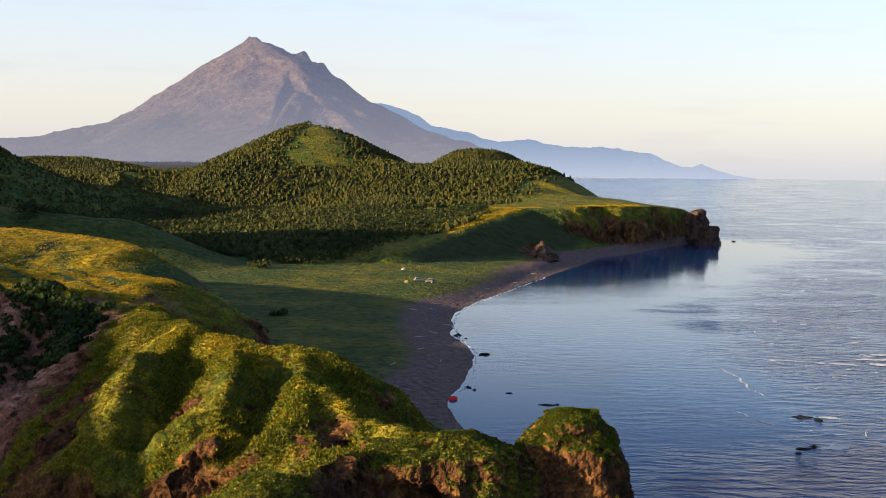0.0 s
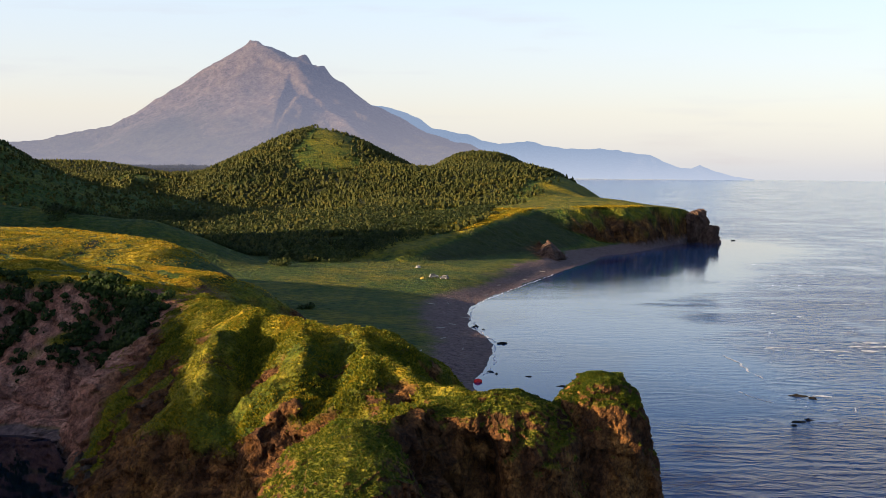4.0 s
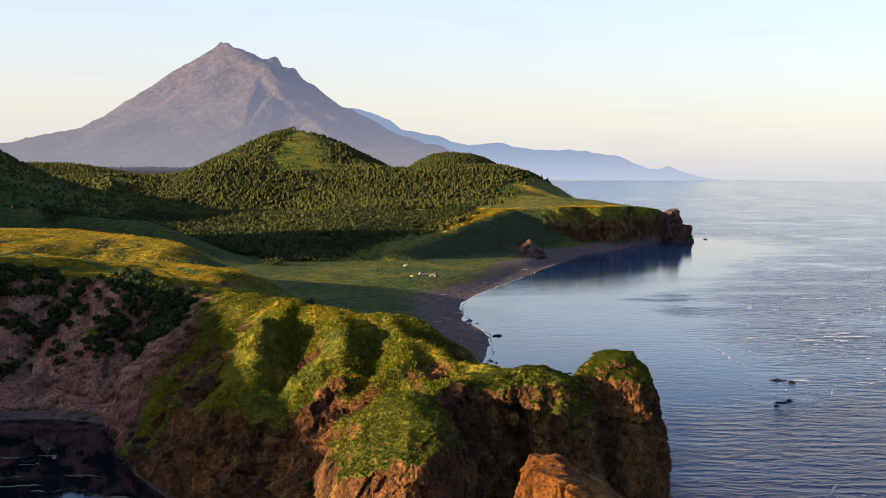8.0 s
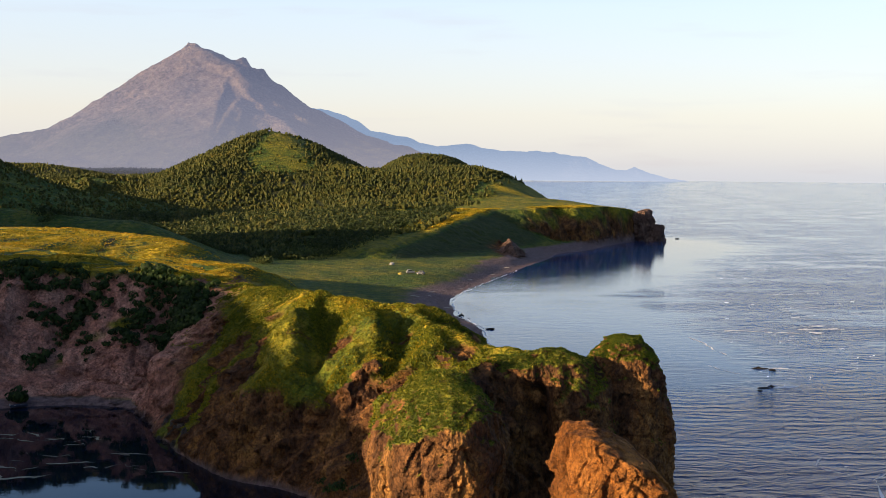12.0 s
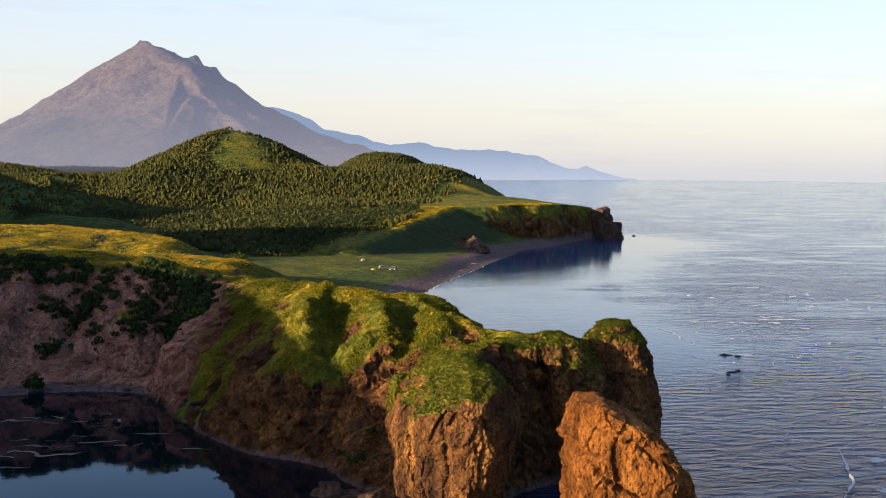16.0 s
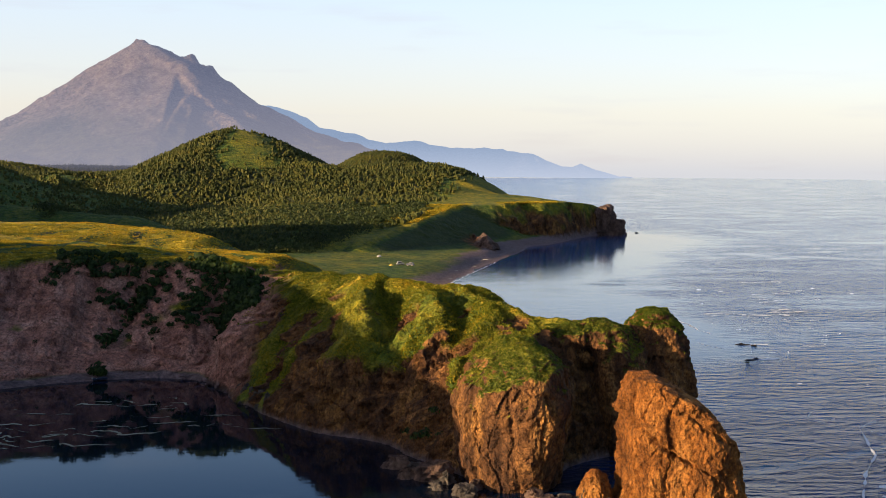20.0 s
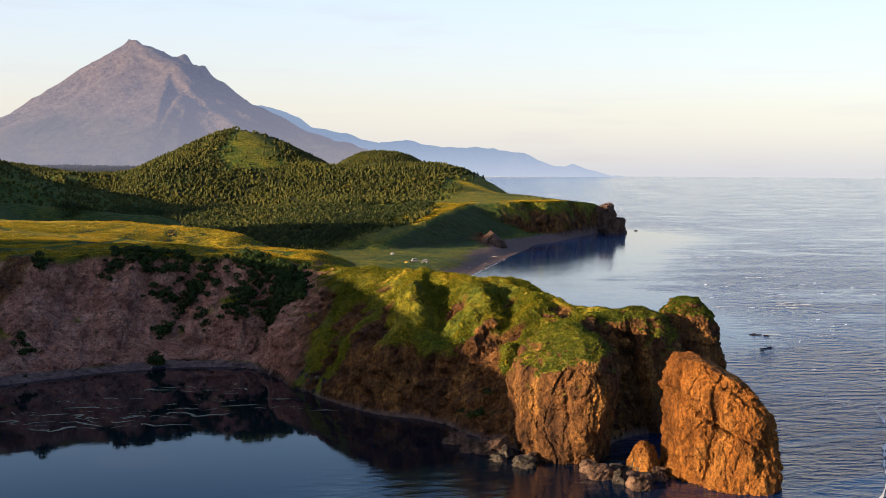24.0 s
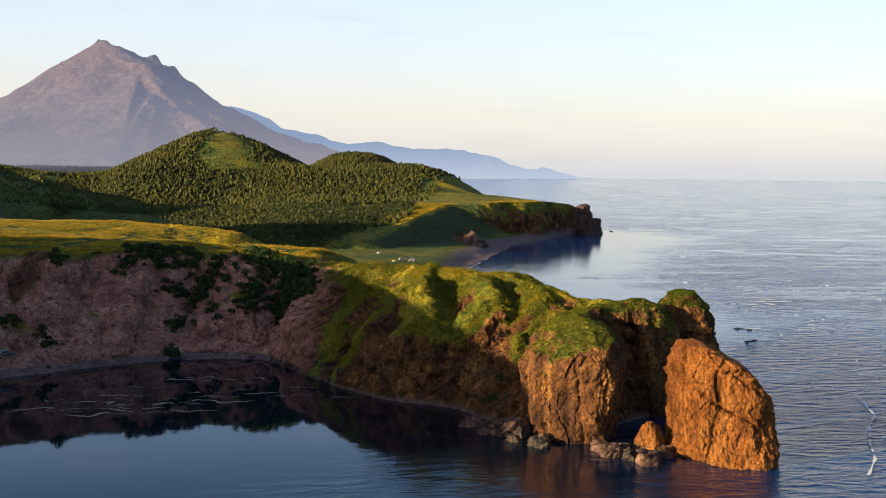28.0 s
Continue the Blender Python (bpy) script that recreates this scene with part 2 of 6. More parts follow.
def smooth_max(a, b, k):
    d = np.clip(0.5 + 0.5 * (a - b) / k, 0, 1)
    return b * (1 - d) + a * d + k * d * (1 - d)


def near_ridge(x, y, ax, ay, bx, by):
    dx, dy = bx - ax, by - ay
    t = np.clip(((x - ax) * dx + (y - ay) * dy) / (dx * dx + dy * dy), 0, 1)
    return np.hypot(x - ax - t * dx, y - ay - t * dy), t


def ramp_place(x, y):
    """Share of the way up the ramp, and the metres to its seaward side."""
    ax, ay, bx, by = -26.0, 620.0, 54.0, 802.0
    k = math.hypot(bx - ax, by - ay)
    ex, ey = (bx - ax) / k, (by - ay) / k
    return ((x - ax) * ex + (y - ay) * ey) / k, (x - ax) * ey - (y - ay) * ex


def land(x, y, fine=True):
    """Height of the land, and how much of it is headland slope (0 at the foot, 1 on top)."""
    x, y = np.asarray(x, float), np.asarray(y, float)
    wx = x + (fbm(x, y, size=18, octaves=3, seed=3) * 1.3 if fine else 0)
    wy = y + (fbm(x, y, size=18, octaves=3, seed=11) * 1.3 if fine else 0)
    dc = signed(wx, wy, COAST_R)
    z = np.where(dc < 0, np.maximum(dc * 0.12, -4), 3.0 * smooth(0, 24, dc) ** 0.8 + 3.5 * smooth(24, 130, dc))
    z = z + (np.clip((y - 560) * 0.020, 0, 40) + np.clip((y - 2300) * 0.014, 0, 80)) * smooth(10, 120, dc)
    # headland and the plateau behind the bay
    near = (y < 560) & (x < 60)
    t = np.zeros_like(z)
    if near.any():
        qx, qy = wx[near], wy[near]
        dt, df = signed(qx, qy, TOP_R), signed(qx, qy, FOOT_R)
        tt = np.where(dt >= 0, 1.0, np.where(df <= 0, 0.0, df / np.maximum(df - dt, 1e-6)))
        bay = smooth(-66, -76, qx) * smooth(275, 262, qy)
        east = smooth(-20, -4, qx + (qy - 200) * 0.33) * smooth(150, 175, qy)
        p_rock = np.interp(tt, (0, 0.06, 0.22, 0.42, 0.7, 1), (0, 0.08, 0.42, 0.66, 0.86, 1))
        p_bay = np.interp(tt, (0, 0.14, 0.3, 0.8, 0.93, 1), (0, 0.06, 0.17, 0.72, 0.90, 1))
        p_east = smooth(0, 1, tt) ** 0.9
        p = p_rock * (1 - bay) * (1 - east) + p_bay * bay * (1 - east) + p_east * east
        lev = top_level(qx, qy)
        zz = lev * p
        for ax, ay, bx, by, wide, deep in GULLIES:
            d, u = near_ridge(qx, qy, ax, ay, bx, by)
            zz = zz - deep * np.exp(-((d / wide) ** 2)) * smooth(0, 0.25, u) * smooth(1.0, 0.6, u) * (tt > 0)
        zz = zz - np.where(dt > 0, 1.2 * smooth(0, 14, dt) * smooth(40, 14, dt) * smooth(-40, -60, qx), 0)
        zz = zz + 0.5 * np.exp(-((near_ridge(qx, qy, -70, 282, -180, 322)[0] / 10) ** 2)) * tt
        # hollow that opens from the plateau to the valley
        d, u = near_ridge(qx, qy, -146, 350, -70, 318)
        zz = zz - 8.5 * np.exp(-((d / 13) ** 2)) * smooth(0, 0.5, u) * tt
        zz = zz + 1.3 * np.exp(-((near_ridge(qx, qy, -190, 388, -97, 372)[0] / 7) ** 2)) * tt
        # the headland itself: crest, ribs and the hollows between them, cut off by cliffs at the water
        part_of = smooth(-82, -70, qx + 0.15 * (240 - qy)) * smooth(280, 262, qy)
        hz = spine_height(qx, qy) + 0.7 * fbm(qx, qy, size=7, octaves=3, seed=75)
        along, down = 0.41 * qx - 0.91 * qy, 0.91 * qx + 0.41 * qy
        hz = hz + 0.9 * (0.4 - np.abs(value_noise(qx / 4.2, qy / 4.2, hz / 6, 172))) + 0.5 * (0.4 - np.abs(value_noise(qx / 1.9, qy / 1.9, hz / 3, 173)))
        hz = hz + 2.4 * (0.4 - np.abs(value_noise(along / 6.0, down / 26, 0 * qx, 71))) * smooth(26, 20, hz)
        hz = np.minimum(hz, 1.0 + (1.7 + 1.1 * smooth(-20, -8, qx)) * np.maximum(dc[near], 0) * (1 + 0.25 * fbm(qx, qy, size=11, octaves=2, seed=79)))
        zz = zz * (1 - part_of) + np.maximum(hz, 0) * part_of
        tt = tt * (1 - part_of) + np.clip(hz / 26.5, 0, 1) * part_of
        z[near] = np.maximum(z[near], zz)
        t[near] = tt
    # terrace with the far cape
    dt = signed(wx, wy, TERRACE_R)
    lev = 22 + 8 * smooth(-60, 120, x) - 4 * smooth(150, 195, x)
    wide = 60 - 40 * smooth(40, 110, x)
    terr = lev * np.interp(np.clip(1 + dt / wide, 0, 1), (0, 0.15, 0.8, 1), (0, 0.08, 0.84, 1.0))
    z = np.maximum(z, np.where(dc > 0, terr, -5) * smooth(0, 9, dc))
    # ramp that climbs from the meadow to the terrace, steep on its seaward side
    u, d = ramp_place(wx, wy)
    ramp = 10.5 + 18.1 * np.clip(u, -0.42, 1.0) - np.where(d > 0, 0.52 * d, -0.015 * d)
    z = np.maximum(z, np.where(dc > 0, ramp, -5) * smooth(0, 12, dc) * smooth(1.35, 1.1, u) * smooth(-0.2, 0.05, u))
    for ax, ay, za, bx, by, zb in ((56, 738, 12, 61, 665, 1),):
        d, u = near_ridge(wx, wy, ax, ay, bx, by)
        z = np.maximum(z, np.where(dc > 0, za + (zb - za) * u - 0.85 * d, -5))
    # hills
    flat, seabed = z.copy(), dc < 0
    shore = smooth(5, 60, dc)
    cone_r = np.hypot((x + 156) / 0.92, (y - 1370) / 1.15)
    z = smooth_max(z, (108 - 0.45 * cone_r - 5 * np.exp(-((cone_r / 22) ** 2)) + 5) * shore, 8.0)
    z = smooth_max(z, np.maximum(np.where(dc > 0, bump(x, y, 75, 1235, np.where(x > 75, 95, 200), 190, 60, 2.6), -5), bump(x, y, -60, 1260, 170, 160, 55, 2.4)) * shore, 6.0)
    z = smooth_max(z, np.where(dc > 0, bump(x, y, 55, 1900, 112, 220, 84, 2.8), -5), 6.0)
    z = smooth_max(z, bump(x, y, -430, 820, 166, 200, 109, 1.7), 6.0)
    # the next hill is out of view, added to shade the meadow
    z = smooth_max(z, bump(x, y, -340, 520, 100, 135, 102, 2.0), 6.0)
    z = smooth_max(z, bump(x, y, -330, 1350, 240, 170, 50, 2.2), 8.0)
    z = smooth_max(z, bump(x, y, -600, 1800, 300, 260, 62, 2.2), 8.0)
    for ax, ay, za, bx, by, zb in ((-330, 625, 42, -160, 585, 27.5), (-160, 585, 27.5, -102, 558, 5)):
        d, u = near_ridge(x, y, ax, ay, bx, by)
        z = smooth_max(z, za + (zb - za) * u - 0.42 * (np.sqrt(d * d + 100) - 10), 4.0)
    k = smooth(2, 30, dc) * smooth(470, 520, y)
    z = flat * (1 - k) + z * k
    z = np.where(seabed, np.maximum(dc * 0.12, -4.0), z)
    rough = smooth(20, 90, dc) * smooth(560, 760, y)
    z = z + fbm(x, y, size=90, octaves=3, seed=21) * 3.0 * rough
    # low ridges that run down the wooded slopes
    z = z + 19.0 * (0.36 - np.abs(value_noise((x + 0.25 * y) / 70, y / 210, 0 * x, 23))) * smooth(820, 920, y) * smooth(1330, 1240, y) * smooth(20, -50, x) * smooth(-420, -330, x)
    if fine:
        z = z + np.where(dc > 2, fbm(x, y, size=7, octaves=3, seed=31) * 0.5 * smooth(0.0, 0.25, t + rough) + fbm(x, y, size=3, octaves=2, seed=35) * 0.12, 0)
    return z, t, dc
# ---- materials ----
def material(name):
    m = bpy.data.materials.new(name)
    m.use_nodes = True
    nt = m.node_tree
    nt.nodes.clear()
    out = nt.nodes.new("ShaderNodeOutputMaterial")
    bsdf = nt.nodes.new("ShaderNodeBsdfPrincipled")
    nt.links.new(bsdf.outputs[0], out.inputs[0])
    bsdf.inputs["Specular IOR Level"].default_value = 0.25
    return m, nt, bsdf


def node(nt, kind, **values):
    n = nt.nodes.new(kind)
    for key, value in values.items():
        n.inputs[key].default_value = value
    return n


def noise_tex(nt, scale, detail=4.0, rough=0.55, stretch=None, distort=0.0):
    tc = nt.nodes.new("ShaderNodeTexCoord")
    n = node(nt, "ShaderNodeTexNoise", Scale=scale, Detail=detail, Roughness=rough, Distortion=distort)
    src = tc.outputs["Object"]
    if stretch:
        mp = nt.nodes.new("ShaderNodeMapping")
        mp.inputs["Scale"].default_value = stretch
        nt.links.new(src, mp.inputs["Vector"])
        src = mp.outputs[0]
    nt.links.new(src, n.inputs["Vector"])
    return n.outputs["Fac"]


def ramp(nt, src, stops):
    r = nt.nodes.new("ShaderNodeValToRGB")
    el = r.color_ramp.elements
    el[0].position, el[0].color = stops[0][0], (*stops[0][1], 1)
    el[1].position, el[1].color = stops[-1][0], (*stops[-1][1], 1)
    for p, c in stops[1:-1]:
        e = el.new(p)
        e.color = (*c, 1)
    nt.links.new(src, r.inputs[0])
    return r.outputs[0]


def blend(nt, fac, a, b, mode="MIX"):
    m = nt.nodes.new("ShaderNodeMix")
    m.data_type, m.blend_type = "RGBA", mode
    for sock, v in ((m.inputs[0], fac), (m.inputs[6], a), (m.inputs[7], b)):
        if isinstance(v, (int, float)):
            sock.default_value = v
        elif isinstance(v, tuple):
            sock.default_value = (*v, 1)
        else:
            nt.links.new(v, sock)
    return m.outputs[2]


def math_node(nt, op, a, b=0.0):
    m = nt.nodes.new("ShaderNodeMath")
    m.operation = op
    for sock, v in zip(m.inputs, (a, b)):
        if isinstance(v, (int, float)):
            sock.default_value = v
        else:
            nt.links.new(v, sock)
    return m.outputs[0]


def bumped(nt, bsdf, heights, distance=0.3):
    normal = None
    for src, strength, dist in heights:
        b = nt.nodes.new("ShaderNodeBump")
        b.inputs["Strength"].default_value, b.inputs["Distance"].default_value = strength, dist
        nt.links.new(src, b.inputs["Height"])
        if normal is not None:
            nt.links.new(normal, b.inputs["Normal"])
        normal = b.outputs[0]
    nt.links.new(normal, bsdf.inputs["Normal"])


def attribute(nt, name):
    a = nt.nodes.new("ShaderNodeAttribute")
    a.attribute_name = name
    return a


def ridged_tex(nt, scale, detail=6.0, stretch=(1, 1, 1), rough=0.6):
    """Sharp crests and cracks."""
    tc = nt.nodes.new("ShaderNodeTexCoord")
    mp = nt.nodes.new("ShaderNodeMapping")
    mp.inputs["Scale"].default_value = stretch
    nt.links.new(tc.outputs["Object"], mp.inputs["Vector"])
    n = nt.nodes.new("ShaderNodeTexNoise")
    n.noise_type = "RIDGED_MULTIFRACTAL"
    n.normalize = True
    for k, v in (("Scale", scale), ("Detail", detail), ("Roughness", rough), ("Lacunarity", 2.1), ("Offset", 0.9), ("Gain", 1.6)):
        n.inputs[k].default_value = v
    nt.links.new(mp.outputs[0], n.inputs["Vector"])
    return n.outputs["Fac"]


def joints(nt, scale, stretch=(1, 1, 0.5)):
    """0 in the joints between blocks of stone, rising into the blocks."""
    tc = nt.nodes.new("ShaderNodeTexCoord")
    mp = nt.nodes.new("ShaderNodeMapping")
    mp.inputs["Scale"].default_value = stretch
    nt.links.new(tc.outputs["Object"], mp.inputs["Vector"])
    wob = node(nt, "ShaderNodeTexNoise", Scale=scale * 1.7, Detail=4.0, Roughness=0.6)
    nt.links.new(mp.outputs[0], wob.inputs["Vector"])
    add = nt.nodes.new("ShaderNodeVectorMath")
    add.operation = "MULTIPLY_ADD"
    nt.links.new(wob.outputs["Color"], add.inputs[0])
    add.inputs[1].default_value = (1.1 / scale,) * 3
    nt.links.new(mp.outputs[0], add.inputs[2])
    v = nt.nodes.new("ShaderNodeTexVoronoi")
    v.feature = "DISTANCE_TO_EDGE"
    v.inputs["Scale"].default_value = scale
    nt.links.new(add.outputs[0], v.inputs["Vector"])
    return v.outputs["Distance"]


def rock_colour(nt, dark, mid, pale):
    big = noise_tex(nt, 0.16, 5, 0.6, (1, 1, 0.45))
    fine = noise_tex(nt, 1.7, 7, 0.75)
    c = ramp(nt, big, [(0.3, dark), (0.5, mid), (0.72, pale)])
    c = blend(nt, 0.75, c, ramp(nt, fine, [(0.36, (0.30, 0.27, 0.26)), (0.5, (0.9, 0.9, 0.9)), (0.64, (1.35, 1.3, 1.25))]), "MULTIPLY")
    crack = ramp(nt, joints(nt, 0.42), [(0.0, (0.25, 0.22, 0.22)), (0.07, (1, 1, 1))])
    return blend(nt, 0.6, c, crack, "MULTIPLY")


def ground_material():
    m, nt, bsdf = material("land_cover")
    a = attribute(nt, "cover")
    sep = nt.nodes.new("ShaderNodeSeparateColor")
    nt.links.new(a.outputs["Color"], sep.inputs[0])
    rock, sand, dry = sep.outputs[0], sep.outputs[1], sep.outputs[2]
    clay = a.outputs["Alpha"]
    n_big, n_mid, n_fine = noise_tex(nt, 0.035, 5), noise_tex(nt, 0.28, 5), noise_tex(nt, 2.2, 5, 0.7)
    green = ramp(nt, n_mid, [(0.3, (0.016, 0.040, 0.005)), (0.5, (0.043, 0.090, 0.009)), (0.70, (0.105, 0.122, 0.015))])
    gold = ramp(nt, n_mid, [(0.3, (0.22, 0.185, 0.008)), (0.55, (0.50, 0.365, 0.012)), (0.75, (0.66, 0.45, 0.02))])
    dryness = math_node(nt, "ADD", dry, math_node(nt, "MULTIPLY", math_node(nt, "SUBTRACT", n_big, 0.5), 0.9))
    clampn = nt.nodes.new("ShaderNodeClamp")
    nt.links.new(dryness, clampn.inputs[0])
    grass = blend(nt, clampn.outputs[0], green, gold)
    # negative dryness darkens the grass colour; under woods this also stands for shade
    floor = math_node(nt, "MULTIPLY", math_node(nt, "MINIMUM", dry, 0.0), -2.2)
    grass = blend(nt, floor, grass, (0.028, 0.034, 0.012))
    grass = blend(nt, 0.75, grass, ramp(nt, n_fine, [(0.36, (0.22, 0.25, 0.2)), (0.5, (0.95, 0.95, 0.95)), (0.64, (1.5, 1.4, 1.15))]), "MULTIPLY")
    stone = rock_colour(nt, (0.042, 0.020, 0.012), (0.145, 0.068, 0.024), (0.36, 0.185, 0.052))
    seams = noise_tex(nt, 0.4, 5, 0.65, (1.0, 1.0, 0.12))
    stone = blend(nt, 0.75, stone, ramp(nt, seams, [(0.40, (0.38, 0.34, 0.33)), (0.5, (1, 1, 1)), (0.68, (1.3, 1.25, 1.15))]), "MULTIPLY")
    stone = blend(nt, 0.7, stone, ramp(nt, joints(nt, 0.85, (1, 1, 0.65)), [(0.0, (0.28, 0.24, 0.22)), (0.09, (1, 1, 1))]), "MULTIPLY")
    earth = rock_colour(nt, (0.20, 0.086, 0.060), (0.40, 0.195, 0.142), (0.56, 0.33, 0.25))
    runnels = noise_tex(nt, 0.9, 6, 0.7, (1.0, 0.16, 0.16), 0.4)
    earth = blend(nt, 0.35, earth, ramp(nt, runnels, [(0.38, (0.42, 0.38, 0.36)), (0.5, (0.95, 0.95, 0.95)), (0.64, (1.3, 1.25, 1.2))]), "MULTIPLY")
    beach = ramp(nt, noise_tex(nt, 0.5, 6, 0.65), [(0.3, (0.085, 0.063, 0.066)), (0.5, (0.15, 0.108, 0.108)), (0.72, (0.25, 0.175, 0.165))])
    c = blend(nt, rock, grass, stone)
    c = blend(nt, clay, c, earth)
    c = blend(nt, sand, c, beach)
    nt.links.new(c, bsdf.inputs["Base Color"])
    bsdf.inputs["Roughness"].default_value = 0.92
    bumped(nt, bsdf, [(ridged_tex(nt, 0.35, 6), 1.0, 0.8), (noise_tex(nt, 0.9, 5, 0.6), 1.0, 0.6), (n_fine, 1.0, 0.18)])
    return m


def rock_material(name, dark, mid, pale):
    m, nt, bsdf = material(name)
    geo = nt.nodes.new("ShaderNodeNewGeometry")
    sep = nt.nodes.new("ShaderNodeSeparateXYZ")
    nt.links.new(geo.outputs["Normal"], sep.inputs[0])
    c = rock_colour(nt, dark, mid, pale)
    seams = noise_tex(nt, 0.45, 4, 0.6, (1.0, 1.0, 0.16))
    c = blend(nt, 0.6, c, ramp(nt, seams, [(0.36, (0.40, 0.35, 0.33)), (0.5, (1, 1, 1)), (0.8, (1.15, 1.1, 1.0))]), "MULTIPLY")
    nt.links.new(c, bsdf.inputs["Base Color"])
    bsdf.inputs["Roughness"].default_value = 0.9
    bumped(nt, bsdf, [(ridged_tex(nt, 0.30, 8, (1, 1, 0.6)), 1.0, 0.9), (noise_tex(nt, 0.9, 8, 0.78), 1.0, 1.2), (joints(nt, 0.42), 1.0, 0.5)])
    pits = ramp(nt, noise_tex(nt, 1.1, 7, 0.75), [(0.36, (0.22, 0.17, 0.15)), (0.47, (1, 1, 1))])
    nt.links.new(blend(nt, 0.6, c, pits, "MULTIPLY"), bsdf.inputs["Base Color"])
    return m


def leaf_material(name, a, b, c, rough=0.7):
    m, nt, bsdf = material(name)
    geo = nt.nodes.new("ShaderNodeNewGeometry")
    col = ramp(nt, geo.outputs["Random Per Island"], [(0.0, a), (0.5, b), (1.0, c)])
    patch = noise_tex(nt, 0.15, 5, 0.65)
    col = blend(nt, 0.8, col, ramp(nt, patch, [(0.32, (0.34, 0.48, 0.34)), (0.5, (0.85, 0.95, 0.8)), (0.68, (1.45, 1.15, 0.8))]), "MULTIPLY")
    wide = noise_tex(nt, 0.022, 4, 0.6)
    col = blend(nt, 0.7, col, ramp(nt, wide, [(0.36, (0.45, 0.55, 0.55)), (0.52, (1.0, 1.0, 1.0)), (0.66, (1.25, 1.15, 0.95))]), "MULTIPLY")
    nt.links.new(col, bsdf.inputs["Base Color"])
    bsdf.inputs["Roughness"].default_value = rough
    tr = nt.nodes.new("ShaderNodeBsdfTranslucent")
    nt.links.new(col, tr.inputs[0])
    mix = nt.nodes.new("ShaderNodeMixShader")
    mix.inputs[0].default_value = 0.38
    out = [n for n in nt.nodes if n.type == "OUTPUT_MATERIAL"][0]
    nt.links.new(bsdf.outputs[0], mix.inputs[1])
    nt.links.new(tr.outputs[0], mix.inputs[2])
    nt.links.new(mix.outputs[0], out.inputs[0])
    return m


def plain(name, colour, rough=0.6, metal=0.0, vary=0.25, scale=6.0):
    m, nt, bsdf = material(name)
    n = noise_tex(nt, scale, 4)
    lo, hi = tuple(v * (1 - vary) for v in colour), tuple(min(1, v * (1 + vary)) for v in colour)
    nt.links.new(ramp(nt, n, [(0.3, lo), (0.7, hi)]), bsdf.inputs["Base Color"])
    bsdf.inputs["Roughness"].default_value, bsdf.inputs["Metallic"].default_value = rough, metal
    return m


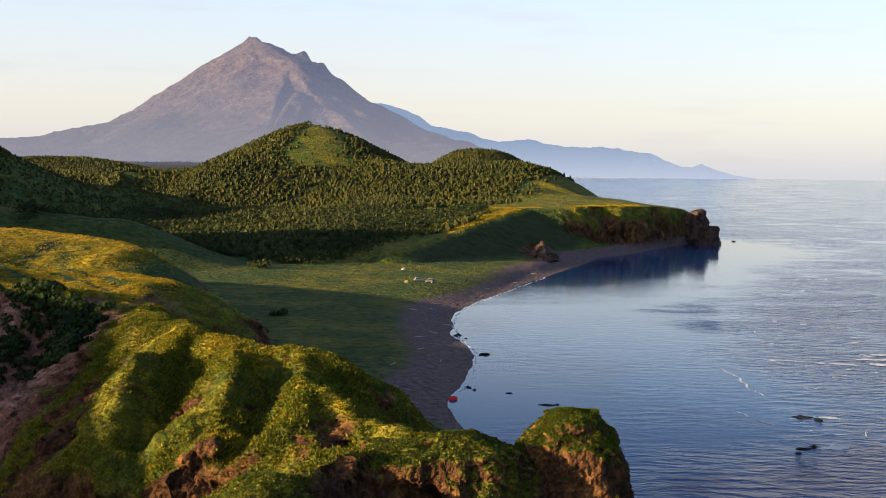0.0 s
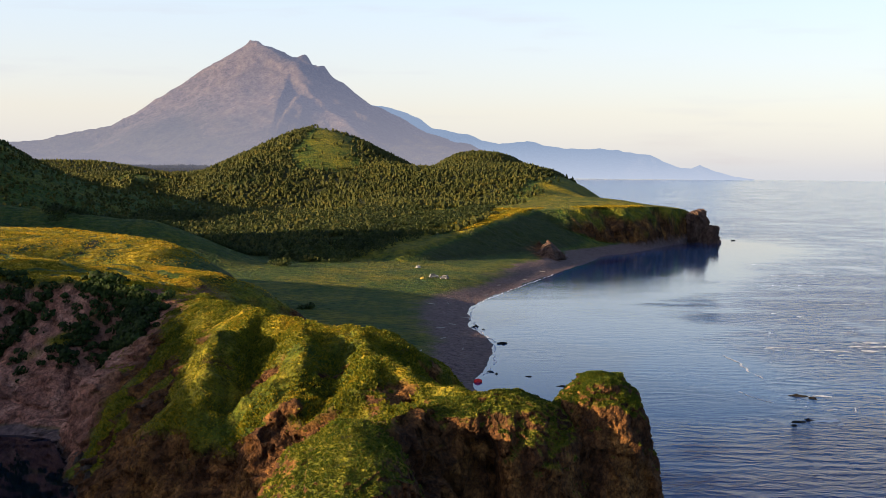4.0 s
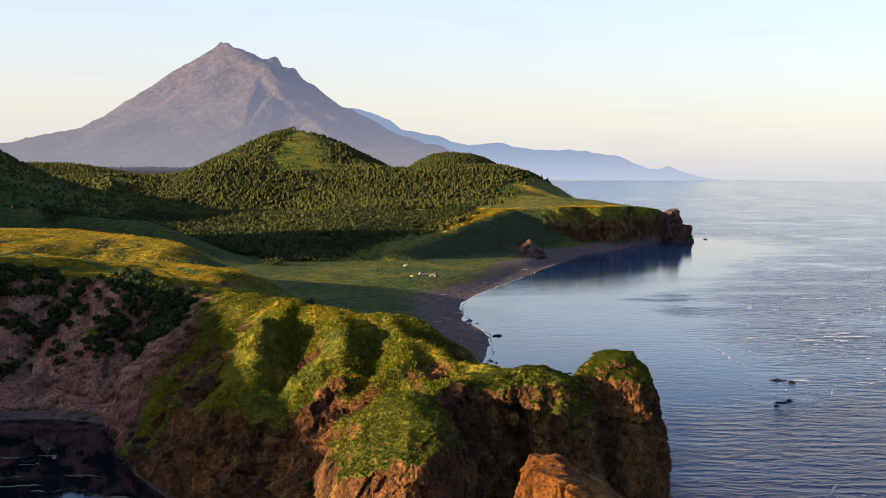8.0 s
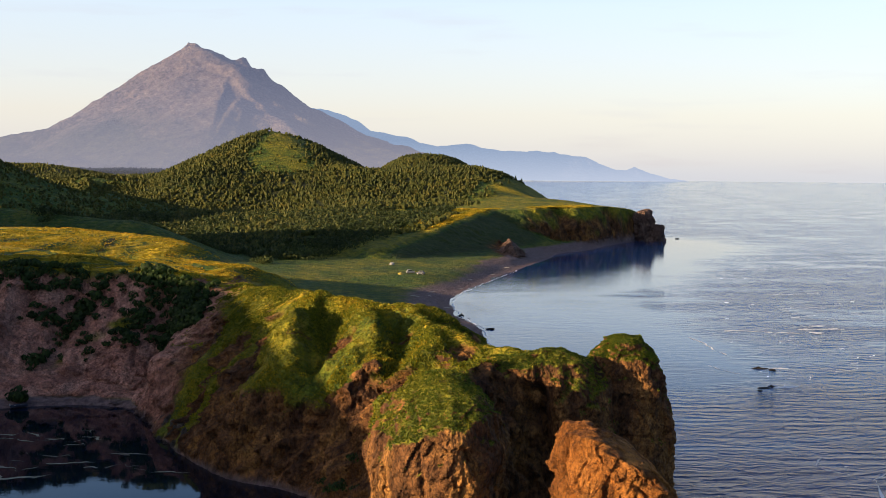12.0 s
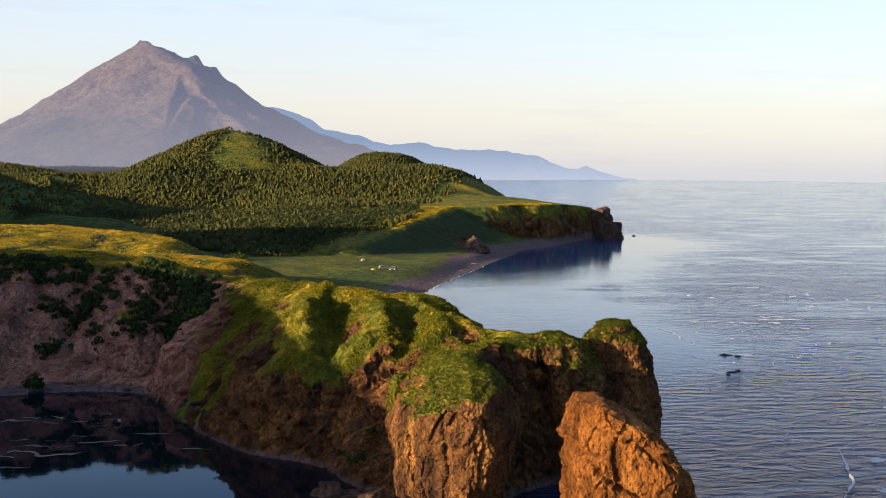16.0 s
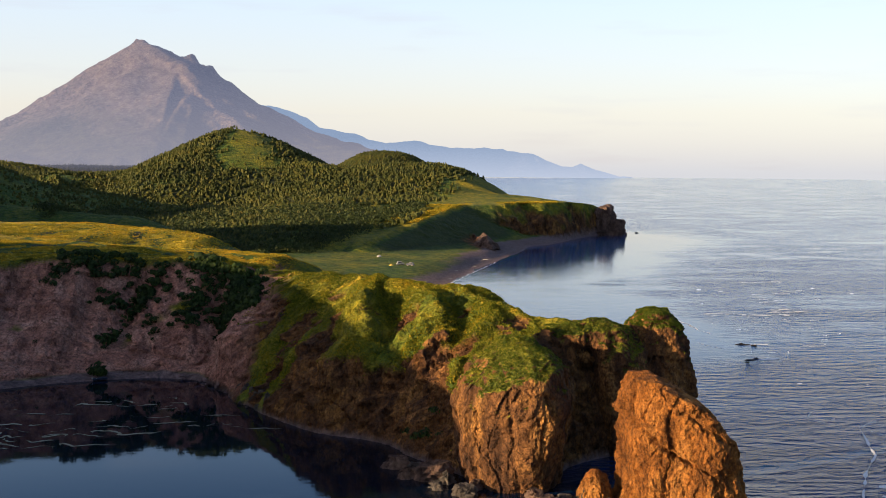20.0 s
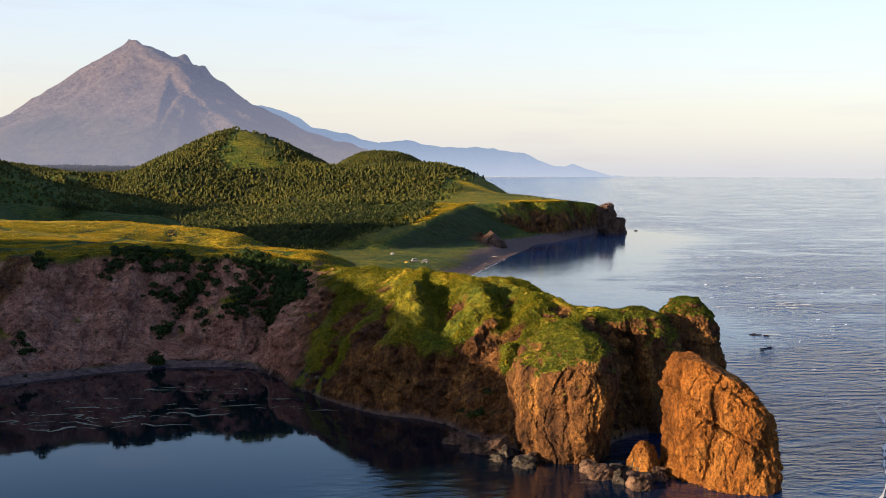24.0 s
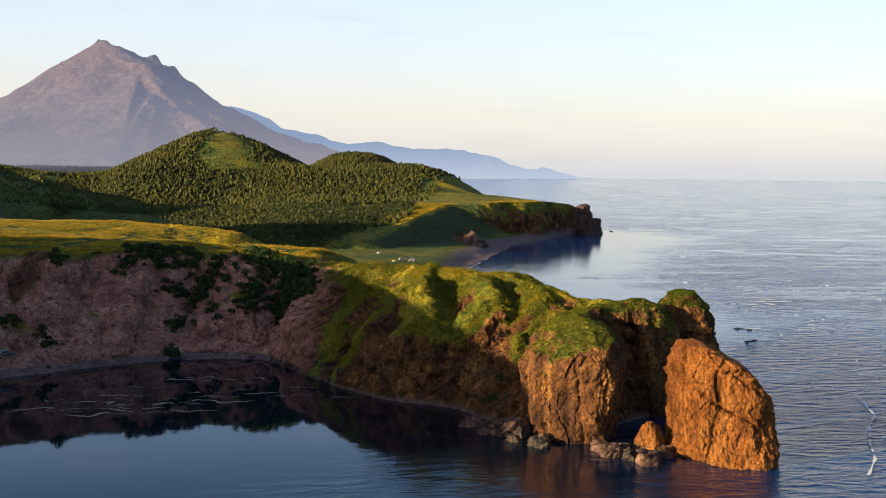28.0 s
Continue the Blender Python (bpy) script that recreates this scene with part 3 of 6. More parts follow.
def water_material():
    m, nt, bsdf = material("sea_water")
    tc = nt.nodes.new("ShaderNodeTexCoord")
    sep = nt.nodes.new("ShaderNodeSeparateXYZ")
    nt.links.new(tc.outputs["Object"], sep.inputs[0])
    bsdf.inputs["IOR"].default_value = 1.333
    bsdf.inputs["Specular Tint"].default_value = (0.47, 0.79, 1.0, 1)
    bsdf.inputs["Specular IOR Level"].default_value = 0.5
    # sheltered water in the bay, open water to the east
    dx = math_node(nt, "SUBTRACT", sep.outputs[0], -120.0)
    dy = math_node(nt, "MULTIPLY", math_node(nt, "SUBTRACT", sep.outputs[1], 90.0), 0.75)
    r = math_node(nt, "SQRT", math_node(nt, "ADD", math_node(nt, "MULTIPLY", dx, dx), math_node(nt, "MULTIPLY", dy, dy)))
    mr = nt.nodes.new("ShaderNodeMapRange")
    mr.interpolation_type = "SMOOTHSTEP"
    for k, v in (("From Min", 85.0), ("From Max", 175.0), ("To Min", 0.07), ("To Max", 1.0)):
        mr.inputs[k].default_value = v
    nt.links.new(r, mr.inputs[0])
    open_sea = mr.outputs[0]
    slick = ramp(nt, noise_tex(nt, 0.013, 6, 0.65, (0.7, 1.5, 1), 1.6), [(0.38, (0.12, 0.12, 0.12)), (0.56, (1, 1, 1))])
    # the inner corner by the beach lies smooth, wind roughens the water further out
    wind = nt.nodes.new("ShaderNodeMapRange")
    wind.interpolation_type = "SMOOTHSTEP"
    for k, v in (("From Min", 75.0), ("From Max", 165.0), ("To Min", 0.03), ("To Max", 1.0)):
        wind.inputs[k].default_value = v
    gust = math_node(nt, "MULTIPLY", math_node(nt, "SUBTRACT", noise_tex(nt, 0.012, 4, 0.6), 0.5), 90.0)
    coast = math_node(nt, "MINIMUM", math_node(nt, "MAXIMUM", math_node(nt, "MULTIPLY", math_node(nt, "SUBTRACT", sep.outputs[1], 470.0), 0.42), 0.0), 190.0)
    beyond = math_node(nt, "MULTIPLY", math_node(nt, "MAXIMUM", math_node(nt, "SUBTRACT", sep.outputs[1], 860.0), 0.0), 0.5)
    off = math_node(nt, "ADD", math_node(nt, "SUBTRACT", sep.outputs[0], coast), math_node(nt, "ADD", gust, beyond))
    nearer = math_node(nt, "MULTIPLY", math_node(nt, "MAXIMUM", math_node(nt, "SUBTRACT", 270.0, sep.outputs[1]), 0.0), 0.9)
    nt.links.new(math_node(nt, "ADD", off, nearer), wind.inputs[0])
    wavy = math_node(nt, "MULTIPLY", open_sea, wind.outputs[0])
    # the swell flattens out towards the open distance
    lull = nt.nodes.new("ShaderNodeMapRange")
    for k, v in (("From Min", 130.0), ("From Max", 800.0), ("To Min", 1.0), ("To Max", 0.22)):
        lull.inputs[k].default_value = v
    nt.links.new(sep.outputs[1], lull.inputs[0])
    amount = math_node(nt, "MULTIPLY", math_node(nt, "MULTIPLY", wavy, slick), lull.outputs[0])
    # reflections put into the colour: bay made near black, open sea bluer
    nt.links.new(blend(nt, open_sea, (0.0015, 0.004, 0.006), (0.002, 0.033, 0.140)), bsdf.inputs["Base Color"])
    # sky reflection dimmed by hand close in, stronger far off and in the bay
    near_dim = nt.nodes.new("ShaderNodeMapRange")
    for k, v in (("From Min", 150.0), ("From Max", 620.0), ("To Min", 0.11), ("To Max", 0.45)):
        near_dim.inputs[k].default_value = v
    nt.links.new(sep.outputs[1], near_dim.inputs[0])
    sheen = math_node(nt, "ADD", math_node(nt, "MULTIPLY", open_sea, math_node(nt, "SUBTRACT", near_dim.outputs[0], 0.40)), 0.40)
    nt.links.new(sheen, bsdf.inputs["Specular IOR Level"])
    gloss = nt.nodes.new("ShaderNodeMapRange")
    for k, v in (("From Min", 0.0), ("From Max", 1.0), ("To Min", 0.03), ("To Max", 0.07)):
        gloss.inputs[k].default_value = v
    nt.links.new(open_sea, gloss.inputs[0])
    nt.links.new(gloss.outputs[0], bsdf.inputs["Roughness"])
    ripple = noise_tex(nt, 0.5, 5, 0.6, (0.85, 1.3, 1), 0.5)
    swell = noise_tex(nt, 0.055, 3, 0.5, (0.6, 1.9, 1), 0.8)
    chop = ridged_tex(nt, 0.13, 5, (0.7, 1.5, 1))
    fine = noise_tex(nt, 1.5, 4, 0.65)
    normal = None
    for src, dist in ((swell, 0.45), (chop, 1.25), (ripple, 1.15), (fine, 0.30)):
        b = nt.nodes.new("ShaderNodeBump")
        b.inputs["Distance"].default_value = dist
        nt.links.new(amount, b.inputs["Strength"])
        nt.links.new(src, b.inputs["Height"])
        if normal is not None:
            nt.links.new(normal, b.inputs["Normal"])
        normal = b.outputs[0]
    nt.links.new(normal, bsdf.inputs["Normal"])
    return m


def distant_material(name, low, high, haze_glow, near_share, far_share, axis=2, span=(40.0, 400.0), grain=0.004, woods=0.0, haze_glow_low=None):
    """Far ground with haze mixed in as emission; axis and span set its share."""
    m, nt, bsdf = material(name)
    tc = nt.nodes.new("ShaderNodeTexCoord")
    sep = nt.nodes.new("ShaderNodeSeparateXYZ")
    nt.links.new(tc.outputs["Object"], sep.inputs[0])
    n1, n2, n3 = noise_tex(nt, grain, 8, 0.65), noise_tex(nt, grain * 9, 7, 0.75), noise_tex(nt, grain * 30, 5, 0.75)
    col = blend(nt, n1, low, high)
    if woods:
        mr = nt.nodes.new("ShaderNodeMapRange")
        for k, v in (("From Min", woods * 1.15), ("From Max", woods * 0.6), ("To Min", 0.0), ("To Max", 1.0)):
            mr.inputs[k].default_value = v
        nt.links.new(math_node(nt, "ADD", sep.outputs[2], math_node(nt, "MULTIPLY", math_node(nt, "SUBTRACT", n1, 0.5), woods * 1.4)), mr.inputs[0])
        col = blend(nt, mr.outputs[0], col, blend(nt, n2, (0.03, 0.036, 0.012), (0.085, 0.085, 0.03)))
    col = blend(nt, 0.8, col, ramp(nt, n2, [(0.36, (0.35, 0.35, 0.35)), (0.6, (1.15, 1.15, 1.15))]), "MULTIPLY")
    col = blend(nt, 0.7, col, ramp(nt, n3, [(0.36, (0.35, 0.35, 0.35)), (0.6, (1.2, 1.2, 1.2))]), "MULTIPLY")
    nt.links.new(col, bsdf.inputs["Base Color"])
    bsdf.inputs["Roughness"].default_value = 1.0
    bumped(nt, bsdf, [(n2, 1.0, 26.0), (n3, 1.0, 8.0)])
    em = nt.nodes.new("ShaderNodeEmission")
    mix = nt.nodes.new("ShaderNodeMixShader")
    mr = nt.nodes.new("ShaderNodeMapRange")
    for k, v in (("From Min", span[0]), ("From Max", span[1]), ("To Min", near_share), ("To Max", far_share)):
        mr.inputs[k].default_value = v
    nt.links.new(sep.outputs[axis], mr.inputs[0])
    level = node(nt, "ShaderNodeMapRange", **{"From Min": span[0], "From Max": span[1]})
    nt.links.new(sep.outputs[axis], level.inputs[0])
    nt.links.new(blend(nt, level.outputs[0], haze_glow_low or haze_glow, haze_glow), em.inputs[0])
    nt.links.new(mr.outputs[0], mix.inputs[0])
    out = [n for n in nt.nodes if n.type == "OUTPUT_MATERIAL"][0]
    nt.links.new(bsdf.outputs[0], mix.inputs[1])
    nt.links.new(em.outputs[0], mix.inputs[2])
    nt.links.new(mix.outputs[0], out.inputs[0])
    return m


LAND = ground_material()
ORANGE_ROCK = rock_material("warm_rock", (0.13, 0.048, 0.010), (0.34, 0.135, 0.026), (0.52, 0.25, 0.065))
BROWN_ROCK = rock_material("brown_rock", (0.075, 0.050, 0.042), (0.16, 0.105, 0.082), (0.28, 0.19, 0.15))
GREY_ROCK = rock_material("wet_grey_rock", (0.05, 0.045, 0.042), (0.10, 0.09, 0.083), (0.18, 0.16, 0.145))
WET_ROCK = rock_material("wet_black_rock", (0.012, 0.011, 0.011), (0.025, 0.022, 0.021), (0.05, 0.044, 0.04))
GOLD = leaf_material("dry_grass_blades", (0.14, 0.125, 0.010), (0.35, 0.265, 0.018), (0.48, 0.335, 0.03))
HERB = leaf_material("herb_leaves", (0.056, 0.094, 0.008), (0.155, 0.162, 0.010), (0.38, 0.29, 0.016))
CAP_HERB = leaf_material("cap_herb_leaves", (0.034, 0.075, 0.007), (0.080, 0.112, 0.009), (0.20, 0.185, 0.012))
DARK_LEAF = leaf_material("shrub_leaves", (0.010, 0.024, 0.006), (0.022, 0.046, 0.010), (0.044, 0.074, 0.015))
WOOD_LEAF = leaf_material("forest_leaves", (0.058, 0.070, 0.016), (0.076, 0.084, 0.019), (0.098, 0.098, 0.023))
VALLEY_LEAF = leaf_material("valley_leaves", (0.022, 0.036, 0.012), (0.038, 0.056, 0.016), (0.066, 0.080, 0.024))
BARK = plain("bark", (0.10, 0.075, 0.055), 0.9)
WATER = water_material()
FOAM = plain("foam", (0.66, 0.68, 0.70), 0.8, 0.0, 0.10, 1.5)
WEED = plain("weed_lines", (0.24, 0.24, 0.17), 0.8, 0.0, 0.35, 1.5)
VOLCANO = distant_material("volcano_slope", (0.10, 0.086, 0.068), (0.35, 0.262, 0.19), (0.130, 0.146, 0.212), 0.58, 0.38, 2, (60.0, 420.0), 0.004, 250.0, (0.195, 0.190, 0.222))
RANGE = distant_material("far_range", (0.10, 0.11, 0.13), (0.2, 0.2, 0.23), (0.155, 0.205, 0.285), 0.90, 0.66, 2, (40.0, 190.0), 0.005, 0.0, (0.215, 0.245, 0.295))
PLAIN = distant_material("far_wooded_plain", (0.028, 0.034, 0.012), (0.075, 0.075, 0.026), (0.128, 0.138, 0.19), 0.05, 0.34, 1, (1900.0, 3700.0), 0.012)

# ---- meshes ----
def mesh_from(name, verts, faces, mat, smooth_shade=True):
    """verts: n x 3, faces: m x 3 or m x 4 arrays."""
    verts, faces = np.asarray(verts, np.float32), np.asarray(faces, np.int32)
    me = bpy.data.meshes.new(name)
    me.vertices.add(len(verts))
    me.vertices.foreach_set("co", verts.ravel())
    k = faces.shape[1]
    me.loops.add(faces.size)
    me.loops.foreach_set("vertex_index", faces.ravel())
    me.polygons.add(len(faces))
    me.polygons.foreach_set("loop_start", np.arange(0, faces.size, k, dtype=np.int32))
    me.polygons.foreach_set("use_smooth", np.full(len(faces), smooth_shade))
    me.update(calc_edges=True)
    if mat:
        me.materials.append(mat)
    return me


def part(name, mesh, parent, label=""):
    ob = new(name, mesh)
    ob.parent = parent
    return tagged(ob, label)


def grid_faces(nx, ny):
    i = np.arange(nx * ny).reshape(ny, nx)
    return np.stack([i[:-1, :-1], i[:-1, 1:], i[1:, 1:], i[1:, :-1]], -1).reshape(-1, 4)


TRACK_A = [(-175, 262), (-150, 274), (-137, 290), (-126, 330), (-123, 386), (-106, 402), (-92, 398)]
TRACK_B = [(-190, 318), (-168, 340), (-154, 366), (-138, 397), (-118, 412), (-104, 405)]


def wood_density(x, y, z, dc):
    """How thickly trees stand, from 0 to 1."""
    d = smooth(40, 80, dc) * smooth(-0.1, 0.3, fbm(x, y, size=70, octaves=3, seed=101) + 1.0) * smooth(600, 680, y)
    d = d * (1 - smooth(-80, -40, signed(x, y, TERRACE_R)) * smooth(905, 860, y) * smooth(-70, -20, x))
    d = d * (1 - smooth(70, 130, x + 0.3 * (1200 - y)) * (y < 1600))
    u, side = ramp_place(x, y)
    d = d * (1 - smooth(-75, -55, side) * smooth(1.2, 1.05, u) * smooth(60, -10, side - 40 * (u > 1)))
    d = np.maximum(d, 0.8 * smooth(5, 2, np.abs(side + 14 + 4 * np.sin(u * 9))) * smooth(0.3, 0.4, u) * smooth(0.95, 0.85, u))
    # the bare face of the cone
    d = d * (1 - 0.97 * smooth(-172, -152, x + 0.10 * (100 - z) + 9 * fbm(x, y, size=22, octaves=3, seed=191)) * smooth(-106, -128, x - 0.35 * (100 - z) + 14 * fbm(x, y, size=22, octaves=3, seed=193)) * smooth(50, 60, z) * smooth(1400, 1380, y) * smooth(1150, 1190, y))
    return d * np.where((x < -180) & (y < 930), 0.5, 1.0)


def land_sheet(x0, x1, y0, y1, step, fine, holes=(), block=5.5, push=2.0):
    xs, ys = np.arange(x0, x1 + step * 0.5, step), np.arange(y0, y1 + step * 0.5, step)
    gx, gy = np.meshgrid(xs, ys)
    z, t, dc = land(gx, gy, True)
    sy, sx = np.gradient(z, step)
    slope = np.hypot(sx, sy)
    rough = fbm(gx, gy, z, size=9, octaves=3, seed=51)
    near = smooth(560, 500, gy)
    bay = smooth(-59, -69, gx + rough * 4 + 8 * smooth(225, 200, gy)) * smooth(277, 263, gy) * near
    steep = smooth(0.75, 1.25, slope + rough * 0.22)
    head = steep * (1 - bay)
    clay = np.maximum(smooth(0.28, 0.5, slope + rough * 0.08), smooth(0.5, 0.3, t)) * bay * smooth(0.99, 0.95, t) * smooth(0.9, 1.6, z)
    far = smooth(600, 640, gy)
    head = head * (1 - far * smooth(15, 24, z + rough * 9) * smooth(205, 180, gx))
    patch = smooth(0.25, 0.5, fbm(gx, gy, z, size=14, octaves=3, seed=77)) * smooth(-128, -100, gx) * smooth(-60, -72, gx) * smooth(10, 14, z)
    clay = clay * (1 - patch)
    rim = smooth(-78, -72, gx) * smooth(262, 250, gy)
    sand = smooth(3.0 - 2.1 * rim - 1.5 * bay, 2.3 - 1.9 * rim - 1.2 * bay, z + rough * 0.3) * smooth(30, 20, dc)
    sand = np.maximum(sand, smooth(540, 610, gy) * smooth(4.6, 3.9, z + rough * 0.5) * smooth(52, 38, dc + rough * 5))
    lower = smooth(0.5, 0.2, t + rough * 0.15) * near * smooth(130, 100, gx) * (t > 0) * (gy < 260)
    head = np.maximum(head, lower * smooth(0.4, 0.7, slope) * (1 - bay))
    green = smooth(0.05, 0.35, fbm(gx * 1.3, gy, z * 0.6, size=13, octaves=3, seed=57)) * near * smooth(-80, -72, gx) * smooth(262, 250, gy) * smooth(1.9, 1.3, slope)
    # the western slope: green above, bare rock below, green strips in the gullies
    along, down = 0.41 * gx - 0.91 * gy, 0.91 * gx + 0.41 * gy
    west = smooth(-84, -76, gx) * smooth(258, 246, gy) * smooth(104, 116, gy) * (t > 0) * near
    strip = fbm(along, down * 0.22, z * 0.1, size=9, octaves=3, seed=83)
    turf = smooth(-0.1, 0.12, (t - 0.66) * 2.4 + strip * 0.75 + rough * 0.25)
    turf = np.maximum(turf, smooth(5.5, 3.5, np.abs(along + 182.5 + rough * 2)))
    strip = smooth(4.6, 2.6, edge_distance(gx, gy, [(-55, 208), (-62, 193), (-67, 180)], False) + rough * 1.4) * near
    turf, clay = np.maximum(turf, strip), clay * (1 - strip)
    outcrop = (1 - strip) * smooth(0.34, 0.5, fbm(gx, gy, z, size=7, octaves=3, seed=87)) * smooth(1.0, 0.88, t)
    head = head * (1 - 0.9 * green) * (1 - west) + west * np.maximum(1 - turf, outcrop) * smooth(0.25, 0.45, slope)
    u, side = ramp_place(gx, gy)
    head = np.maximum(head, smooth(13, 7, near_ridge(gx, gy, 57, 725, 61, 660)[0] + rough * 4) * smooth(2.0, 3.5, z))
    dt = signed(gx, gy, TERRACE_R)
    field = 0.75 * smooth(0.5, 0.1, np.abs(rough - 0.1) - 0.25) * smooth(-13, -8, side + rough * 3) * smooth(2, -2, side + rough * 2) * smooth(0.35, 0.5, u) * smooth(1.06, 1.0, u)
    field = np.maximum(field, 1.1 * smooth(-72, -58, side + rough * 6) * smooth(-1, -5, side + rough * 3) * (1 - 0.8 * smooth(5, 3, np.abs(side + 14 + 4 * np.sin(u * 9)))) * smooth(0.44, 0.58, u) * smooth(1.3, 1.15, u))
    field = np.maximum(field, smooth(-2, 2, dt) * smooth(26, 16, dt + rough * 4) * smooth(84, 94, gx) * smooth(150, 138, gx))
    scar = smooth(3.4, 2.2, np.hypot((gx + 154.5 - (gy - 236) * 0.18) * 0.9, (gy - 236) * 0.20) + rough * 0.9) * near
    clay = clay * (1 - 0.85 * scar)
    head = np.maximum(head, scar)
    clay = np.maximum(clay, smooth(8, 6, np.hypot(gx + 41, (gy - 258) * 0.45) + rough))
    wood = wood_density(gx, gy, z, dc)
    lines = np.minimum(edge_distance(gx, gy, TRACK_A, False), edge_distance(gx, gy, TRACK_B, False))
    # wood darkens the ground colour, for forest floor and the trees' shade
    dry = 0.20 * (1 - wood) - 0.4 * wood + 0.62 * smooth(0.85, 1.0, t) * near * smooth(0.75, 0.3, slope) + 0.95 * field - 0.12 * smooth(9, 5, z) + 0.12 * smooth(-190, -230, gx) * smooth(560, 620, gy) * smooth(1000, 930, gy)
    # darker, less dry green on the slopes between the plateau and the valley
    dry = dry - 0.26 * smooth(300, 340, gy) * smooth(680, 620, gy) * smooth(-50, -80, gx) * smooth(0.95, 0.6, t) * smooth(5, 8, z)
    # the ramp's seaward side is darkened in colour to deepen its shade
    dry = dry - 0.48 * smooth(1, 6, side) * smooth(46, 36, side) * smooth(-0.1, 0.1, u) * smooth(1.15, 1.0, u) * smooth(4, 7, z)
    dry = dry - 0.8 * smooth(2.6, 1.2, lines + rough * 0.6)
    # low terrace steps that follow the plateau's edge
    edge = signed(gx, gy, TOP_R) if fine or step < 5 else 0 * gx - 99
    for k in (9, 15, 24, 37, 54, 76):
        dry = dry - 0.85 * smooth(2.4, 0.9, np.abs(edge - k + rough * 2.2)) * near * smooth(-64, -78, gx)
    if fine:
        nrm = np.stack([-sx, -sy], 0) / np.maximum(slope, 0.3)
        amp = (0.2 + 0.8 * head) * smooth(0.5, 1.2, slope) * (push * stone(gx, gy, z, block, block, 61) + 0.4 * push * stone(gx, gy, z, block * 0.38, block * 0.5, 161)) * smooth(0.5, 2.5, z)
        flute = bay * smooth(0.25, 0.6, slope) * (ridged(gx, gy * 0.15, z * 0.1, size=9.0, octaves=4, seed=67) * 2.3 + 0.7 * stone(gx, gy, z, 3.0, 2.4, 261))
        flute = flute + smooth(600, 640, gy) * smooth(0.4, 0.9, slope) * (ridged(gx, gy, z * 0.12, size=22, octaves=3, seed=69) - 0.6) * 4.0 * smooth(1, 5, z)
        gx, gy = gx + nrm[0] * (amp * (1 - bay) + flute), gy + nrm[1] * (amp * (1 - bay) + flute)
    verts = np.stack([gx, gy, z], -1).reshape(-1, 3)
    cover = np.stack([head, sand, np.clip(dry, -1, 1), clay], -1).reshape(-1, 4)
    faces = grid_faces(len(xs), len(ys))
    c = verts[faces].mean(1)
    keep = verts[faces][:, :, 2].max(1) > -3.5
    for x0, x1, y0, y1 in holes:
        keep &= ~((c[:, 0] > x0 + step) & (c[:, 0] < x1 - step) & (c[:, 1] > y0 + step) & (c[:, 1] < y1 - step))
        at = (verts[:, 0] > x0 + 0.1) & (verts[:, 0] < x1 - 0.1) & (verts[:, 1] > y0 + 0.1) & (verts[:, 1] < y1 - 0.1)
        verts[at, 2] -= 0.25 * step
    return verts, faces[keep], cover


def sheet_object(name, sheets, label, mat=LAND):
    vs, fs, cs, base = [], [], [], 0
    for v, f, c in sheets:
        vs.append(v), fs.append(f + base), cs.append(c)
        base += len(v)
    me = mesh_from(name, np.concatenate(vs), np.concatenate(fs), mat)
    at = me.attributes.new("cover", "FLOAT_COLOR", "POINT")
    at.data.foreach_set("color", np.concatenate(cs).astype(np.float32).ravel())
    return tagged(new(name, me), label, "ground", kind="structure")


NEAR = (-188, 40, 80, 332)
HEAD = (-88, 16, 92, 265.6)
CAPE = (-80, 240, 600, 1040)
headland = sheet_object("ground_headland", [land_sheet(*NEAR, 0.8, True, (HEAD,)), land_sheet(*HEAD, 0.4, True)], "grassy headland with brown cliffs round a sheltered bay")
cape = sheet_object("ground_cape", [land_sheet(*CAPE, 1.6, True, (), 9.0, 3.0)], "grassy terrace and dark cliffs of the far cape")
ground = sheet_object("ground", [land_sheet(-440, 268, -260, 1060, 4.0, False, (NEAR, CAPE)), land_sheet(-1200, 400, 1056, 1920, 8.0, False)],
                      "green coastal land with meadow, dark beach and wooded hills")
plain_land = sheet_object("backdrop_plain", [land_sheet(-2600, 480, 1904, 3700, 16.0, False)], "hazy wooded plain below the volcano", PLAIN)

# sea: one sheet out to the horizon, whose far rim is lifted a little because the sheet ends there
rr = np.concatenate([[0.1], np.geomspace(20, 4900, 70)])
aa = np.linspace(0, 2 * np.pi, 121)[:-1]
ga, gr = np.meshgrid(aa, rr)
lift = 36.0 * np.clip((gr - 1300) / 3600, 0, 1) ** 1.6
sea_v = np.stack([-40 + gr * np.cos(ga), -60 + gr * np.sin(ga), lift], -1).reshape(-1, 3)
i = np.arange(len(rr) * 120).reshape(len(rr), 120)
j = np.roll(i, -1, 1)
sea_f = np.stack([i[:-1], j[:-1], j[1:], i[1:]], -1)[:, :, ::-1].reshape(-1, 4)[:, ::-1]
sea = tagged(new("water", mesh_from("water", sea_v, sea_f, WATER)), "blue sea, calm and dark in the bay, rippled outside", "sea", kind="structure")


